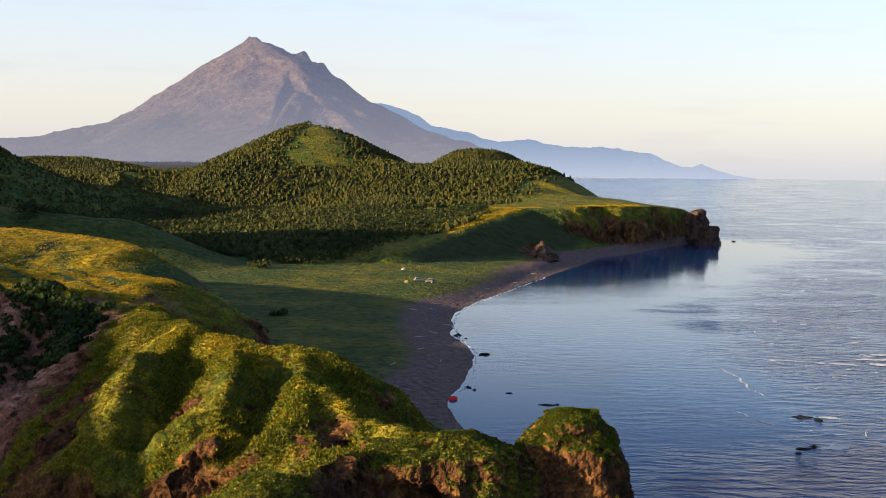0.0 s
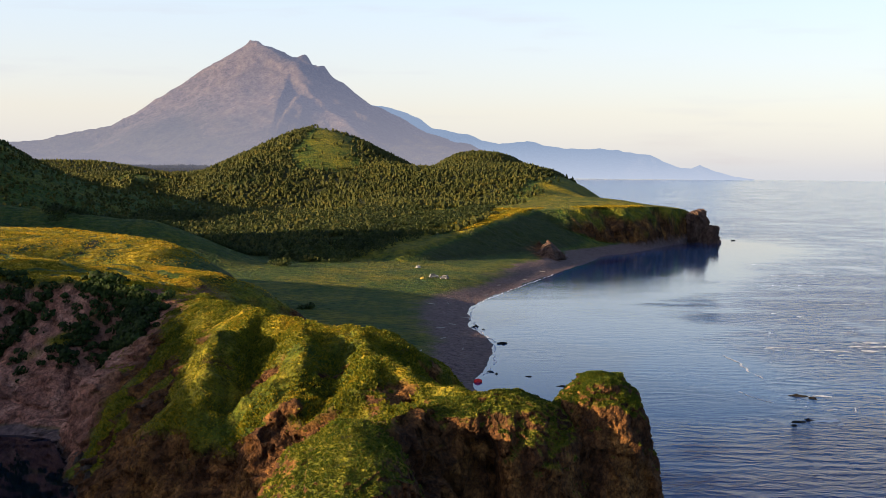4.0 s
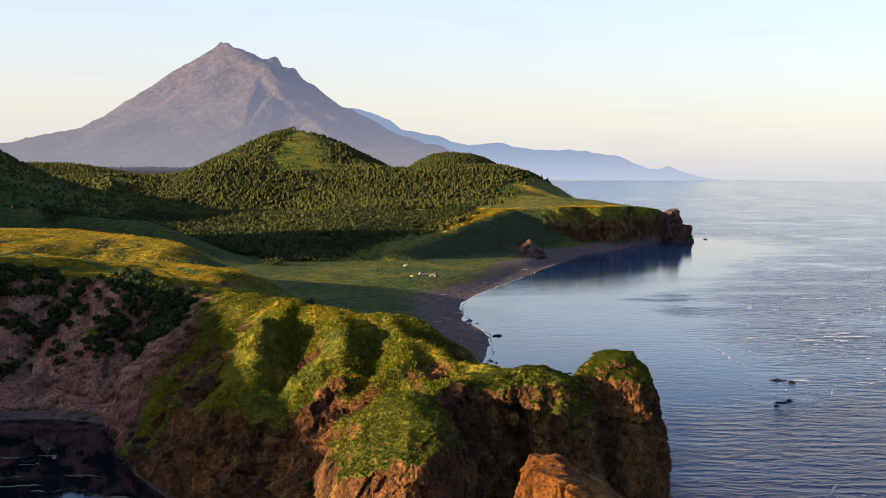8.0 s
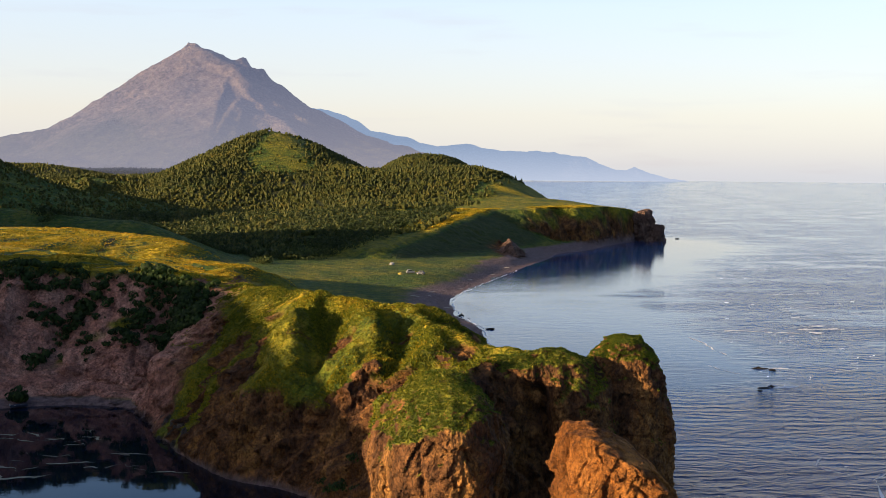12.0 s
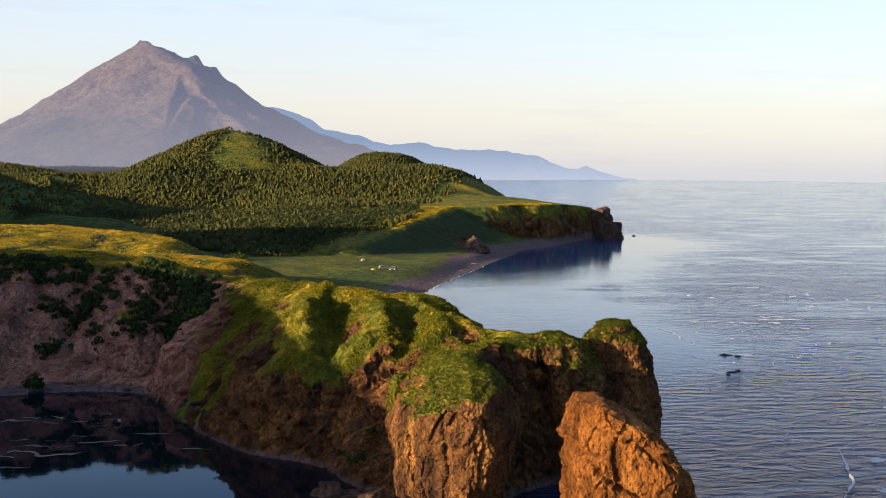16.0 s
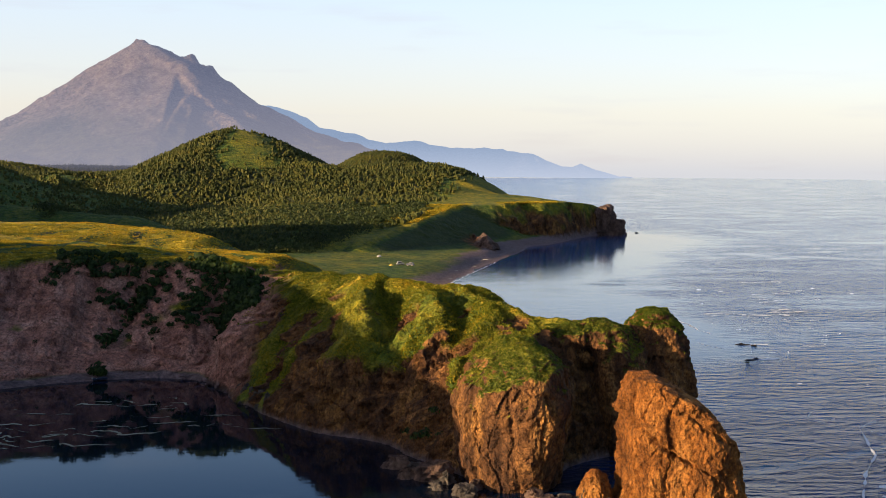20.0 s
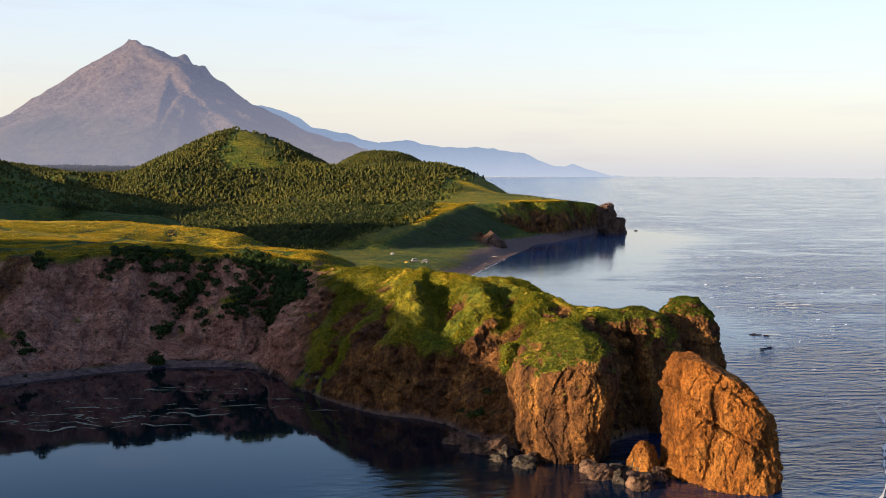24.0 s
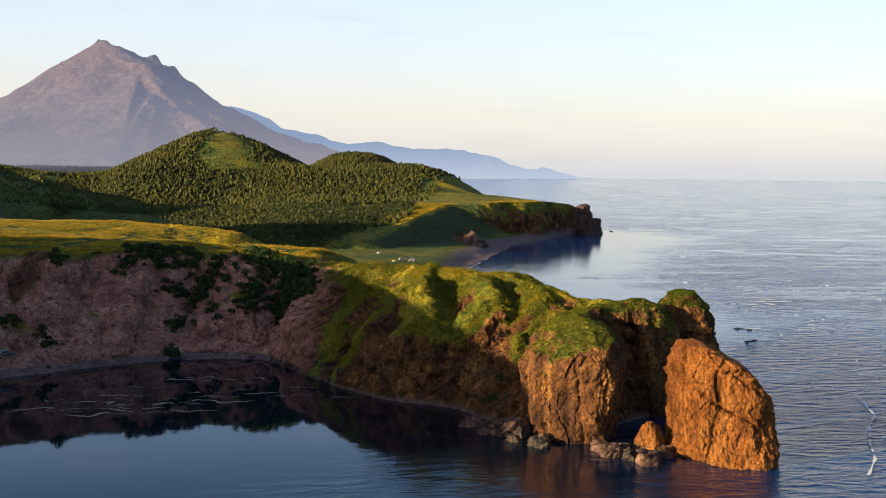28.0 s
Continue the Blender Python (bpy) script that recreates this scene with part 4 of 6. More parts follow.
# ---- far mountains ----
def volcano_height(x, y):
    ax, ay = x + 736, y - 4430
    ang = np.arctan2(ax, -ay)
    r = np.hypot(ax, ay)
    left = np.interp(r, (0, 60, 500, 950, 1300, 2000), (518, 478, 192, 104, 76, 48))
    right = np.interp(r, (0, 60, 160, 285, 420, 600, 765, 1000, 2000), (528, 508, 468, 412, 310, 216, 149, 98, 48))
    mix = smooth(-0.3, 0.35, ax / np.maximum(np.hypot(ax, ay), 1))
    z = left * (1 - mix) + right * mix
    # the broad face that catches the evening sun, cut flat from the summit down
    drop = -0.34 * ax - 0.95 * ay
    sunny = 521 - np.interp(drop, (-400, 0, 230, 420, 640, 1000, 2000), (-400, 0, 226, 366, 432, 470, 500))
    z = np.where(ay < 0, -smooth_max(-z, -sunny, 10.0), z)
    spokes = (0.5 - np.abs(value_noise(ang * 8.0, r / 700, np.zeros_like(r), 5))) * 17 + (0.5 - np.abs(value_noise(ang * 23.0, r / 420, np.zeros_like(r), 9))) * 9 + (0.5 - np.abs(value_noise(ang * 60.0, r / 200, np.zeros_like(r), 19))) * 6
    z = z + 1.35 * spokes * smooth(20, 260, r) * smooth(1900, 700, r)
    # the lit shoulder that runs towards the coast
    for ax, ay, za, bx, by, zb in ((-660, 4330, 440, -560, 4240, 400), (-560, 4180, 340, -480, 4090, 312), (-500, 4080, 315, -560, 3700, 130)):
        d, u = near_ridge(x, y, ax, ay, bx, by)
        z = smooth_max(z, za + (zb - za) * u - np.where(x > ax + (bx - ax) * u, 0.62, 0.5) * d, 8.0)
    z = z + fbm(x, y, size=90, octaves=5, seed=81) * 11 + bump(x, y, -528, 4440, 24, 50, 36) + bump(x, y, -700, 4430, 14, 20, 10) + bump(x, y, -455, 4440, 20, 40, 20)
    z = z - 0.16 * np.clip(3560 - y, 0, 900)
    return z * smooth(400, 120, x) - 30 * smooth(120, 400, x)


xs, ys = np.arange(-2800, 420, 10.0), np.arange(2900, 4960, 10.0)
gx, gy = np.meshgrid(xs, ys)
hz = volcano_height(gx, gy)
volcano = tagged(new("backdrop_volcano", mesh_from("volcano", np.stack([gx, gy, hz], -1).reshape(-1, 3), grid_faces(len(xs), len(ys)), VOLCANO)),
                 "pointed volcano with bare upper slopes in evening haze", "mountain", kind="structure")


def range_height(x):
    base = np.interp(x, (-700, -262, -180, -101, -55, 94, 152, 221, 336, 497, 589, 635, 842, 957, 1010, 1044, 1090, 1164, 1230),
                     (345, 313, 292, 264, 226, 198, 172, 161, 172, 147, 139, 153, 117, 80, 74, 88, 66, 41, 36))
    return base + 8 + fbm(x, x * 0, size=60, octaves=4, seed=91) * 6


xs = np.arange(-700, 1231, 7.0)
rows_v = []
for k, (dy, f) in enumerate(((-260, 0.0), (-200, 0.25), (-130, 0.5), (-60, 0.8), (0, 1.0), (60, 0.6))):
    wob = fbm(xs, xs * 0 + k * 40, size=50, octaves=3, seed=93) * 75 * (1 - abs(2 * f - 1))
    rows_v.append(np.stack([xs, 4820 + dy + wob, 34 + (range_height(xs) - 34) * f + wob * 0.15], -1))
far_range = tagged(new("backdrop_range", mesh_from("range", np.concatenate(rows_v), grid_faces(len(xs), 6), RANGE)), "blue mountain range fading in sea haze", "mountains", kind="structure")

# ---- rocks ----
def rock_mesh(name, cx, cy, outline, top, profile, n=150, m=60, rough=0.9, crack=0.8, seed=0, mat=None, grassy=None, block=(3.6, 6.0), carve=None):
    """A rock as rings of stone: outline gives its radius by degrees, profile its width and height from foot to crown."""
    deg = np.linspace(0, 360, n, endpoint=False)
    a, r = np.array(outline, float).T
    rad = np.interp(deg, np.r_[a[-1] - 360, a, a[0] + 360], np.r_[r[-1], r, r[0]])
    k = np.ones(9) / 9
    rad = np.convolve(np.r_[rad[-4:], rad, rad[:4]], k, "valid")
    pv, pr, pz = np.array(profile, float).T
    v = np.linspace(0, 1, m)
    wide, high = np.interp(v, pv, pr)[:, None], np.interp(v, pv, pz)[:, None]
    th = np.radians(deg)[None, :]
    x, y = cx + rad * wide * np.cos(th), cy + rad * wide * np.sin(th)
    z = -1.5 + (top(x, y) + 1.5) * high
    out = smooth(0.02, 0.35, wide)
    d = rough * stone(x, y, z, block[0], block[1], seed) * out + crack * fbm(x, y, z, size=8, octaves=3, seed=seed + 9) * out + 0.22 * rough * ridged(x, y, z, size=block[0] * 0.22, octaves=3, seed=seed + 70) * out
    x, y, z = x + d * np.cos(th), y + d * np.sin(th), z + (1 - out) * 0.5 * fbm(x, y, size=3, octaves=3, seed=seed + 4) + 0.35 * out * fbm(x, y, z, size=2, octaves=3, seed=seed + 30)
    if carve is not None:
        d = carve(x, y, z)
        x, y = x - d * np.cos(th), y - d * np.sin(th)
    verts = np.stack([x, y, z], -1).reshape(-1, 3)
    i = np.arange(n * m).reshape(m, n)
    j = np.roll(i, -1, 1)
    faces = np.stack([i[:-1], j[:-1], j[1:], i[1:]], -1).reshape(-1, 4)
    me = mesh_from(name, verts, faces, mat, False)
    if grassy is not None:
        nz = np.zeros(len(verts))
        me.vertices.foreach_get("normal", buf := np.zeros(len(verts) * 3, np.float32))
        nz = buf.reshape(-1, 3)[:, 2]
        hv = np.repeat(high, n, 1).ravel()
        green = smooth(grassy - 0.12, grassy + 0.12, nz + 0.5 * (hv - 0.8) + fbm(verts[:, 0], verts[:, 1], verts[:, 2], size=4, octaves=3, seed=seed + 40) * 0.2)
        cover = np.stack([1 - green, 0 * green, 0.25 + 0 * green, 0 * green], -1)
        at = me.attributes.new("cover", "FLOAT_COLOR", "POINT")
        at.data.foreach_set("color", cover.astype(np.float32).ravel())
        GRASSY.append((verts, faces, green))
        top_face = one_patch(green[faces].mean(1) > 0.5, m - 1, n)
        halves = []
        for piece, pick in (("rock_face", ~top_face), ("grass_cap", top_face)):
            used = np.unique(faces[pick])
            renum = np.zeros(len(verts), np.int32)
            renum[used] = np.arange(len(used))
            half = mesh_from(piece, verts[used], renum[faces[pick]], mat, False)
            at = half.attributes.new("cover", "FLOAT_COLOR", "POINT")
            at.data.foreach_set("color", cover[used].astype(np.float32).ravel())
            halves.append(half)
        return halves
    return me


def one_patch(pick, rows, cols):
    """Keeps only what hangs together with the crown."""
    g = pick.reshape(rows, cols)
    keep = np.zeros_like(g)
    keep[-1] = True
    for _ in range(400):
        grown = keep | np.roll(keep, 1, 1) | np.roll(keep, -1, 1)
        grown[:-1] |= keep[1:]
        grown[1:] |= keep[:-1]
        grown &= g | keep
        if (grown == keep).all():
            break
        keep = grown
    return keep.ravel()


def capped_rock(name, halves, x, y, label, category):
    h = new(name)
    h.location = (x, y, 0)
    for half in halves:
        half.transform(Matrix.Translation((-x, -y, 0)))
        part(half.name.split(".")[0], half, h, "green grass cap" if half.name.startswith("grass") else "")
    return tagged(h, label, category)


def cave(x, y, z):
    """A dark hollow in the foot of the wall, open to the water."""
    return 9.5 * smooth(6.0, 3.5, np.abs(x + 3.0) + 0.15 * np.maximum(z - 10, 0)) * smooth(22, 17, z) * (y < 128)


def groove(level, wide, deep):
    return deep * np.exp(-((level / wide) ** 2))


def slanting_cracks(x, y, z):
    """Clefts that run down across the sunlit face."""
    w = 1.3 * fbm(x, y, z, size=4, octaves=4, seed=27)
    front = (y < 88)
    a = groove(z - 12.9 + 0.75 * (x - 0.0) + w, 0.5, 1.4) * smooth(-7, -4, x) * smooth(9, 5, x)
    b = groove(z - 18.6 + 0.5 * (x - 0.0) + w, 0.35, 0.7) * smooth(-3, 0, x) * smooth(11, 7, x)
    c = groove(x + 5.4 - 0.16 * (z - 10) + w, 0.5, 1.2) * smooth(20, 16, z)
    return (a + b + c) * front


def buttress_cracks(x, y, z):
    """Upright clefts in the front of the buttress."""
    w = 0.7 * fbm(x, y, z, size=5, octaves=3, seed=29)
    a = groove(x + 20.6 + 0.06 * z + w, 0.3, 0.5) * smooth(2, 6, z)
    b = groove(x + 16.4 - 0.05 * z + w, 0.25, 0.4) * smooth(20, 15, z)
    c = groove(x + 25.5 + 0.08 * z + w, 0.35, 0.4) * smooth(18, 13, z)
    return (a + b + c) * (y < 108)


GRASSY = []
PILLAR_PROFILE = [(0, 1.03, 0), (0.1, 1.0, 0.1), (0.35, 0.98, 0.4), (0.62, 0.92, 0.72), (0.78, 0.80, 0.88), (0.9, 0.55, 0.96), (1, 0.0, 1.0)]
BUTTRESS_PROFILE = [(0, 0.83, 0), (0.1, 0.85, 0.1), (0.35, 0.93, 0.4), (0.6, 0.97, 0.68), (0.78, 0.82, 0.88), (0.9, 0.55, 0.96), (1, 0.0, 1.0)]
pillar = capped_rock("rock_buttress", rock_mesh("rock_buttress", -18.5, 110, [(0, 9.5), (45, 10), (90, 15), (135, 12.5), (180, 10.5), (225, 12), (255, 15.5), (275, 17.5), (295, 15.5), (325, 11.5)],
                lambda x, y: np.clip(26.6 - 0.16 * (122 - y) - 0.42 * np.maximum(0, -17 - x), 14, 26.6), BUTTRESS_PROFILE, 360, 150, 0.75, 1.1, 5, LAND, 0.72, (7.5, 17), buttress_cracks), -18.5, 110,
                "tall brown rock buttress with a grassy crown above the water", "cliff rock")
WALL_PROFILE = [(0, 1.06, 0), (0.1, 1.0, 0.1), (0.4, 0.95, 0.45), (0.68, 0.86, 0.8), (0.84, 0.66, 0.94), (0.94, 0.3, 0.99), (1, 0.0, 1.0)]
rock_wall = capped_rock("rock_wall", rock_mesh("rock_wall", 0.0, 130.0, [(0, 14), (25, 15), (50, 9.5), (90, 7.5), (130, 9), (160, 13), (180, 14), (205, 12.5), (235, 9), (270, 8), (310, 10), (335, 13)],
                        lambda x, y: 25.4 + 0.5 * np.sin(x * 0.45), WALL_PROFILE, 260, 100, 1.0, 0.9, 65, LAND, 0.60, (5.5, 9), cave), 0.0, 130.0,
                        "dark rock wall with a grassy crest behind the buttress", "cliff rock")
DOME_PROFILE = [(0, 1.05, 0), (0.12, 1.0, 0.12), (0.45, 0.93, 0.5), (0.65, 0.80, 0.74), (0.8, 0.62, 0.89), (0.92, 0.34, 0.97), (1, 0.0, 1.0)]
dome = capped_rock("domed_sea_rock", rock_mesh("domed_sea_rock", 15.6, 137, [(0, 7.4), (60, 8.2), (120, 8.2), (180, 9.0), (240, 9.6), (290, 9.6), (330, 8.4)], lambda x, y: 27.3 + 0 * x,
              DOME_PROFILE, 240, 100, 0.8, 0.8, 15, LAND, 0.72, (6, 6)), 15.6, 137, "dome-topped rock stack with green grass cap in the sea", "sea stack")
ORANGE_PROFILE = [(0, 1.06, 0), (0.08, 1.03, 0.07), (0.4, 1.0, 0.45), (0.68, 0.93, 0.8), (0.82, 0.84, 0.94), (0.92, 0.5, 0.985), (1, 0.0, 1.0)]
orange = tagged(new("sunlit_rock", rock_mesh("sunlit_rock", 5.0, 84.5, [(0, 8.8), (40, 9.5), (90, 10.5), (125, 11.5), (150, 10.5), (180, 8.5), (215, 8), (255, 10.5), (285, 12.5), (320, 10.8)],
                lambda x, y: np.interp(x, (-5, -3, 1, 6, 9, 12, 15, 17), (24.0, 23.8, 22.6, 19.4, 16.4, 12.0, 7.0, 5.0)), ORANGE_PROFILE, 400, 160, 0.85, 1.3, 25, ORANGE_ROCK, None, (6.0, 9.0), slanting_cracks)),
                "craggy orange-brown rock lit by low evening sun", "sea rock")


def boulder_mesh(seed, mat, tall=0.7):
    return rock_mesh("boulder", 0, 0, [(0, 1), (70, 0.8 + 0.05 * (seed % 5)), (140, 1.1), (210, 0.85), (290, 1.0)], lambda x, y: tall + 0 * x,
                     [(0, 0.85, 0), (0.3, 1.0, 0.55), (0.6, 0.85, 0.8), (0.85, 0.5, 0.96), (1, 0, 1)], 30, 16, 0.34, 0.2, seed, mat, None, (1.1, 0.8))


BOULDERS = [boulder_mesh(s, GREY_ROCK if s % 2 else BROWN_ROCK, 0.75 + 0.12 * (s % 4)) for s in range(6)]
FOOT_STONES = [(-39, 116, 2.2), (-36, 112, 1.7), (-33.5, 107, 2.6), (-31, 104, 1.6), (-37.5, 108.5, 1.5), (-29, 96.5, 1.9), (-26.5, 100, 1.4), (-33, 100.5, 1.2),
               (-16.5, 86.5, 2.0), (-14, 83, 1.7), (-11.5, 79.5, 2.1), (-9, 83.5, 1.5), (-6.2, 85, 1.9), (-13, 89, 1.6), (-17.5, 91, 1.5), (-10, 88, 2.2)]
boulders = []
for k, (x, y, s) in enumerate(FOOT_STONES):
    ob = new("boulder", BOULDERS[k % 6])
    ob.location, ob.rotation_euler, ob.scale = (x, y, 0.2), (0, 0, k * 1.7), (s * 1.25, s * 1.05, s * 1.2)
    tagged(ob, "grey-brown boulder lying in water at the cliff foot", "boulder", "boulders at the cliff foot")
gap_rock = tagged(new("leaning_rock", rock_mesh("leaning_rock", -8.0, 88.5, [(0, 2.4), (90, 3.2), (180, 2.6), (270, 2.9)], lambda x, y: 6.0 + 0 * x, DOME_PROFILE, 90, 50, 0.55, 0.5, 33, ORANGE_ROCK, None, (1.8, 2.2))),
                  "rounded orange rock pillar standing in the gap", "rock")

cape_head = tagged(new("cape_head_rock", rock_mesh("cape_head_rock", 199, 926, [(0, 8), (60, 10), (120, 12), (180, 12), (240, 10), (300, 8)], lambda x, y: 27.0 + 0.25 * (x - 199), PILLAR_PROFILE, 110, 50, 2.2, 1.5, 43, BROWN_ROCK, None, (6, 14))),
                   "dark rocky head at the end of the cape", "cliff rock")
cape_tip = tagged(new("cape_tip_rock", rock_mesh("cape_tip_rock", 209, 922, [(0, 6), (60, 7), (120, 8), (180, 9), (240, 7), (300, 6)], lambda x, y: 14.5 + 0 * x, PILLAR_PROFILE, 80, 40, 1.5, 1.2, 47, BROWN_ROCK, None, (5, 7))),
                  "dark rounded rock at the foot of the cape", "sea rock")
spur_rock = tagged(new("spur_rock", rock_mesh("spur_rock", 61, 694, [(0, 9), (60, 16), (90, 26), (120, 16), (180, 9), (240, 14), (270, 26), (300, 17)], lambda x, y: np.clip(17.0 - 0.9 * np.abs(x - 59) - 0.22 * np.abs(716 - y), 1, 17), DOME_PROFILE, 110, 50, 1.6, 1.4, 53, BROWN_ROCK, None, (4, 5))),
                   "bare brown rock spur above the dark beach", "cliff rock")

# ---- plants ----
def leaf_quads(centres, dirs, sides, length, width):
    """A pointed leaf at each centre, four corners each."""
    d, s = dirs * length[:, None], sides * width[:, None]
    v = np.stack([centres - d * 0.5, centres + s * 0.5, centres + d * 0.5, centres - s * 0.5], 1).reshape(-1, 3)
    return v


def unit(v):
    return v / np.maximum(np.linalg.norm(v, axis=-1, keepdims=True), 1e-9)


def tuft_template(rng, leaves, lean=0.8, high=0.7):
    a = rng.uniform(0, 2 * np.pi, leaves)
    up = np.stack([np.cos(a) * lean, np.sin(a) * lean, np.full(leaves, 1.0)], -1) * rng.uniform(0.6, 1.1, (leaves, 1))
    mid = up * np.array([0.45, 0.45, high * 0.5]) * rng.uniform(0.5, 1.1, (leaves, 1))
    side = unit(np.cross(up, rng.normal(size=(leaves, 3))))
    return leaf_quads(mid, unit(up), side, rng.uniform(0.5, 0.9, leaves), rng.uniform(0.25, 0.5, leaves))


def crown_template(rng, clumps, cone, wide, tall, trunk=True, leaf=1.0):
    """Leaf clumps round a stem; the outline is uneven and has gaps."""
    u = rng.uniform(0.12, 1.0, clumps)
    a = rng.uniform(0, 2 * np.pi, clumps)
    shape = (1 - u) ** 0.8 if cone else np.sqrt(np.clip(1 - (2 * u - 1.05) ** 2, 0.05, 1))
    r = wide * shape * rng.uniform(0.55, 1.1, clumps)
    c = np.stack([np.cos(a) * r, np.sin(a) * r, tall * (0.12 + 0.88 * u)], -1)
    # each clump lies on the crown like a shingle
    rise = np.full(clumps, 0.35) if cone else (2 * u - 1.05) * 1.2
    face = unit(np.stack([np.cos(a), np.sin(a), rise], -1) + rng.normal(size=(clumps, 3)) * 0.28)
    d = unit(np.cross(face, np.stack([-np.sin(a), np.cos(a), rng.normal(size=clumps) * 0.4], -1)))
    s = np.cross(face, d)
    v = leaf_quads(c, d, s, leaf * wide * rng.uniform(0.7, 1.1, clumps), leaf * wide * rng.uniform(0.5, 0.9, clumps))
    if trunk:
        t = 0.05 * wide
        v = np.concatenate([v, np.array([(-t, 0, -0.4), (t, 0, -0.4), (t * 0.3, 0, tall * 0.8), (-t * 0.3, 0, tall * 0.8),
                                         (0, -t, -0.4), (0, t, -0.4), (0, t * 0.3, tall * 0.8), (0, -t * 0.3, tall * 0.8)])])
    return v


def spread(name, templates, points, sizes, rng, mat, squash=None):
    pick = rng.integers(0, len(templates), len(points))
    turn = rng.uniform(0, 2 * np.pi, len(points))
    vs = []
    for k, tmpl in enumerate(templates):
        at = pick == k
        c, s = np.cos(turn[at])[:, None], np.sin(turn[at])[:, None]
        x = tmpl[None, :, 0] * c - tmpl[None, :, 1] * s
        y = tmpl[None, :, 0] * s + tmpl[None, :, 1] * c
        z = np.repeat(tmpl[None, :, 2], at.sum(), 0)
        v = np.stack([x, y, z], -1) * sizes[at][:, None, None]
        vs.append((v + points[at][:, None, :]).reshape(-1, 3))
    v = np.concatenate(vs)
    return mesh_from(name, v, np.arange(len(v)).reshape(-1, 4), mat, False)


def sample_faces(verts, faces, weight, count, rng):
    q = verts[faces]
    area = np.linalg.norm(np.cross(q[:, 2] - q[:, 0], q[:, 3] - q[:, 1]), axis=1) * 0.5
    p = np.maximum(area * weight[faces].mean(1), 0)
    f = rng.choice(len(faces), count, p=p / p.sum())
    a, b = rng.random((count, 1)), rng.random((count, 1))
    q = q[f]
    return (q[:, 0] * (1 - a) + q[:, 1] * a) * (1 - b) + (q[:, 3] * (1 - a) + q[:, 2] * a) * b


def sheet_data(ob):
    me = ob.data
    v = np.zeros(len(me.vertices) * 3, np.float32)
    me.vertices.foreach_get("co", v)
    f = np.zeros(len(me.polygons) * 4, np.int32)
    me.loops.foreach_get("vertex_index", f)
    c = np.zeros(len(me.vertices) * 4, np.float32)
    me.attributes["cover"].data.foreach_get("color", c)
    return v.reshape(-1, 3).astype(float), f.reshape(-1, 4), c.reshape(-1, 4)


rng = np.random.default_rng(11)
TUFTS = [tuft_template(rng, 6) for _ in range(6)]
hv, hf, hc = sheet_data(headland)
grass = (1 - hc[:, 0]) * (1 - hc[:, 1]) * (1 - hc[:, 3]) * (hv[:, 2] > 3.5)
crest = grass * smooth(-86, -78, hv[:, 0]) * smooth(262, 250, hv[:, 1])
rest = grass * (1 - smooth(-86, -78, hv[:, 0]) * smooth(262, 250, hv[:, 1])) * smooth(20, 26, hv[:, 2]) * smooth(310, 290, hv[:, 1]) * smooth(0.05, 0.4, hc[:, 2])
caps = np.concatenate([sample_faces(v, f, g, 5200, rng) for v, f, g in GRASSY])
cap_grass = tagged(new("cap_grass", spread("cap_grass", TUFTS, caps, rng.uniform(0.2, 0.48, len(caps)), rng, CAP_HERB)), "dense green herbs on the tops of the rocks", "herbs", kind="stuff")
pts = sample_faces(hv, hf, crest, 62000, rng)
herbs = tagged(new("herb_cover", spread("herb_cover", TUFTS, pts, rng.uniform(0.25, 0.62, len(pts)) * (1 + 0.7 * fbm(pts[:, 0], pts[:, 1], size=6, octaves=2, seed=3)), rng, HERB)),
               "thick green and yellow herbs covering the headland", "herbs", kind="stuff")
pts = sample_faces(hv, hf, rest, 18000, rng)
plateau_grass = tagged(new("dry_grass", spread("dry_grass", TUFTS, pts, rng.uniform(0.35, 0.7, len(pts)), rng, GOLD)), "short golden grass on the plateau", "grass", kind="stuff")

# golden grass further back on the plateau
gv, gf, gc = sheet_data(ground)
back = smooth(-0.2, 0.3, gc[:, 2]) * (1 - gc[:, 0]) * (gv[:, 2] > 24) * (gv[:, 1] < 440) * (gv[:, 1] > 325) * smooth(-260, -230, gv[:, 0]) * (gv[:, 2] < 36)
pts = sample_faces(gv, gf, back, 14000, rng)
far_grass = tagged(new("dry_grass", spread("dry_grass", TUFTS[:3], pts, rng.uniform(0.45, 0.9, len(pts)), rng, GOLD)), "golden grass towards the plateau's far edge", "grass", kind="stuff")

cv, cf, cc = sheet_data(cape)
pts = sample_faces(cv, cf, smooth(0.55, 0.9, cc[:, 2]) * (1 - cc[:, 0]) * (cv[:, 2] > 10), 11000, rng)
cape_grass = tagged(new("dry_grass", spread("dry_grass", TUFTS[:3], pts, rng.uniform(1.0, 1.9, len(pts)), rng, GOLD)), "golden grass on the fields above the cape", "grass", kind="stuff")

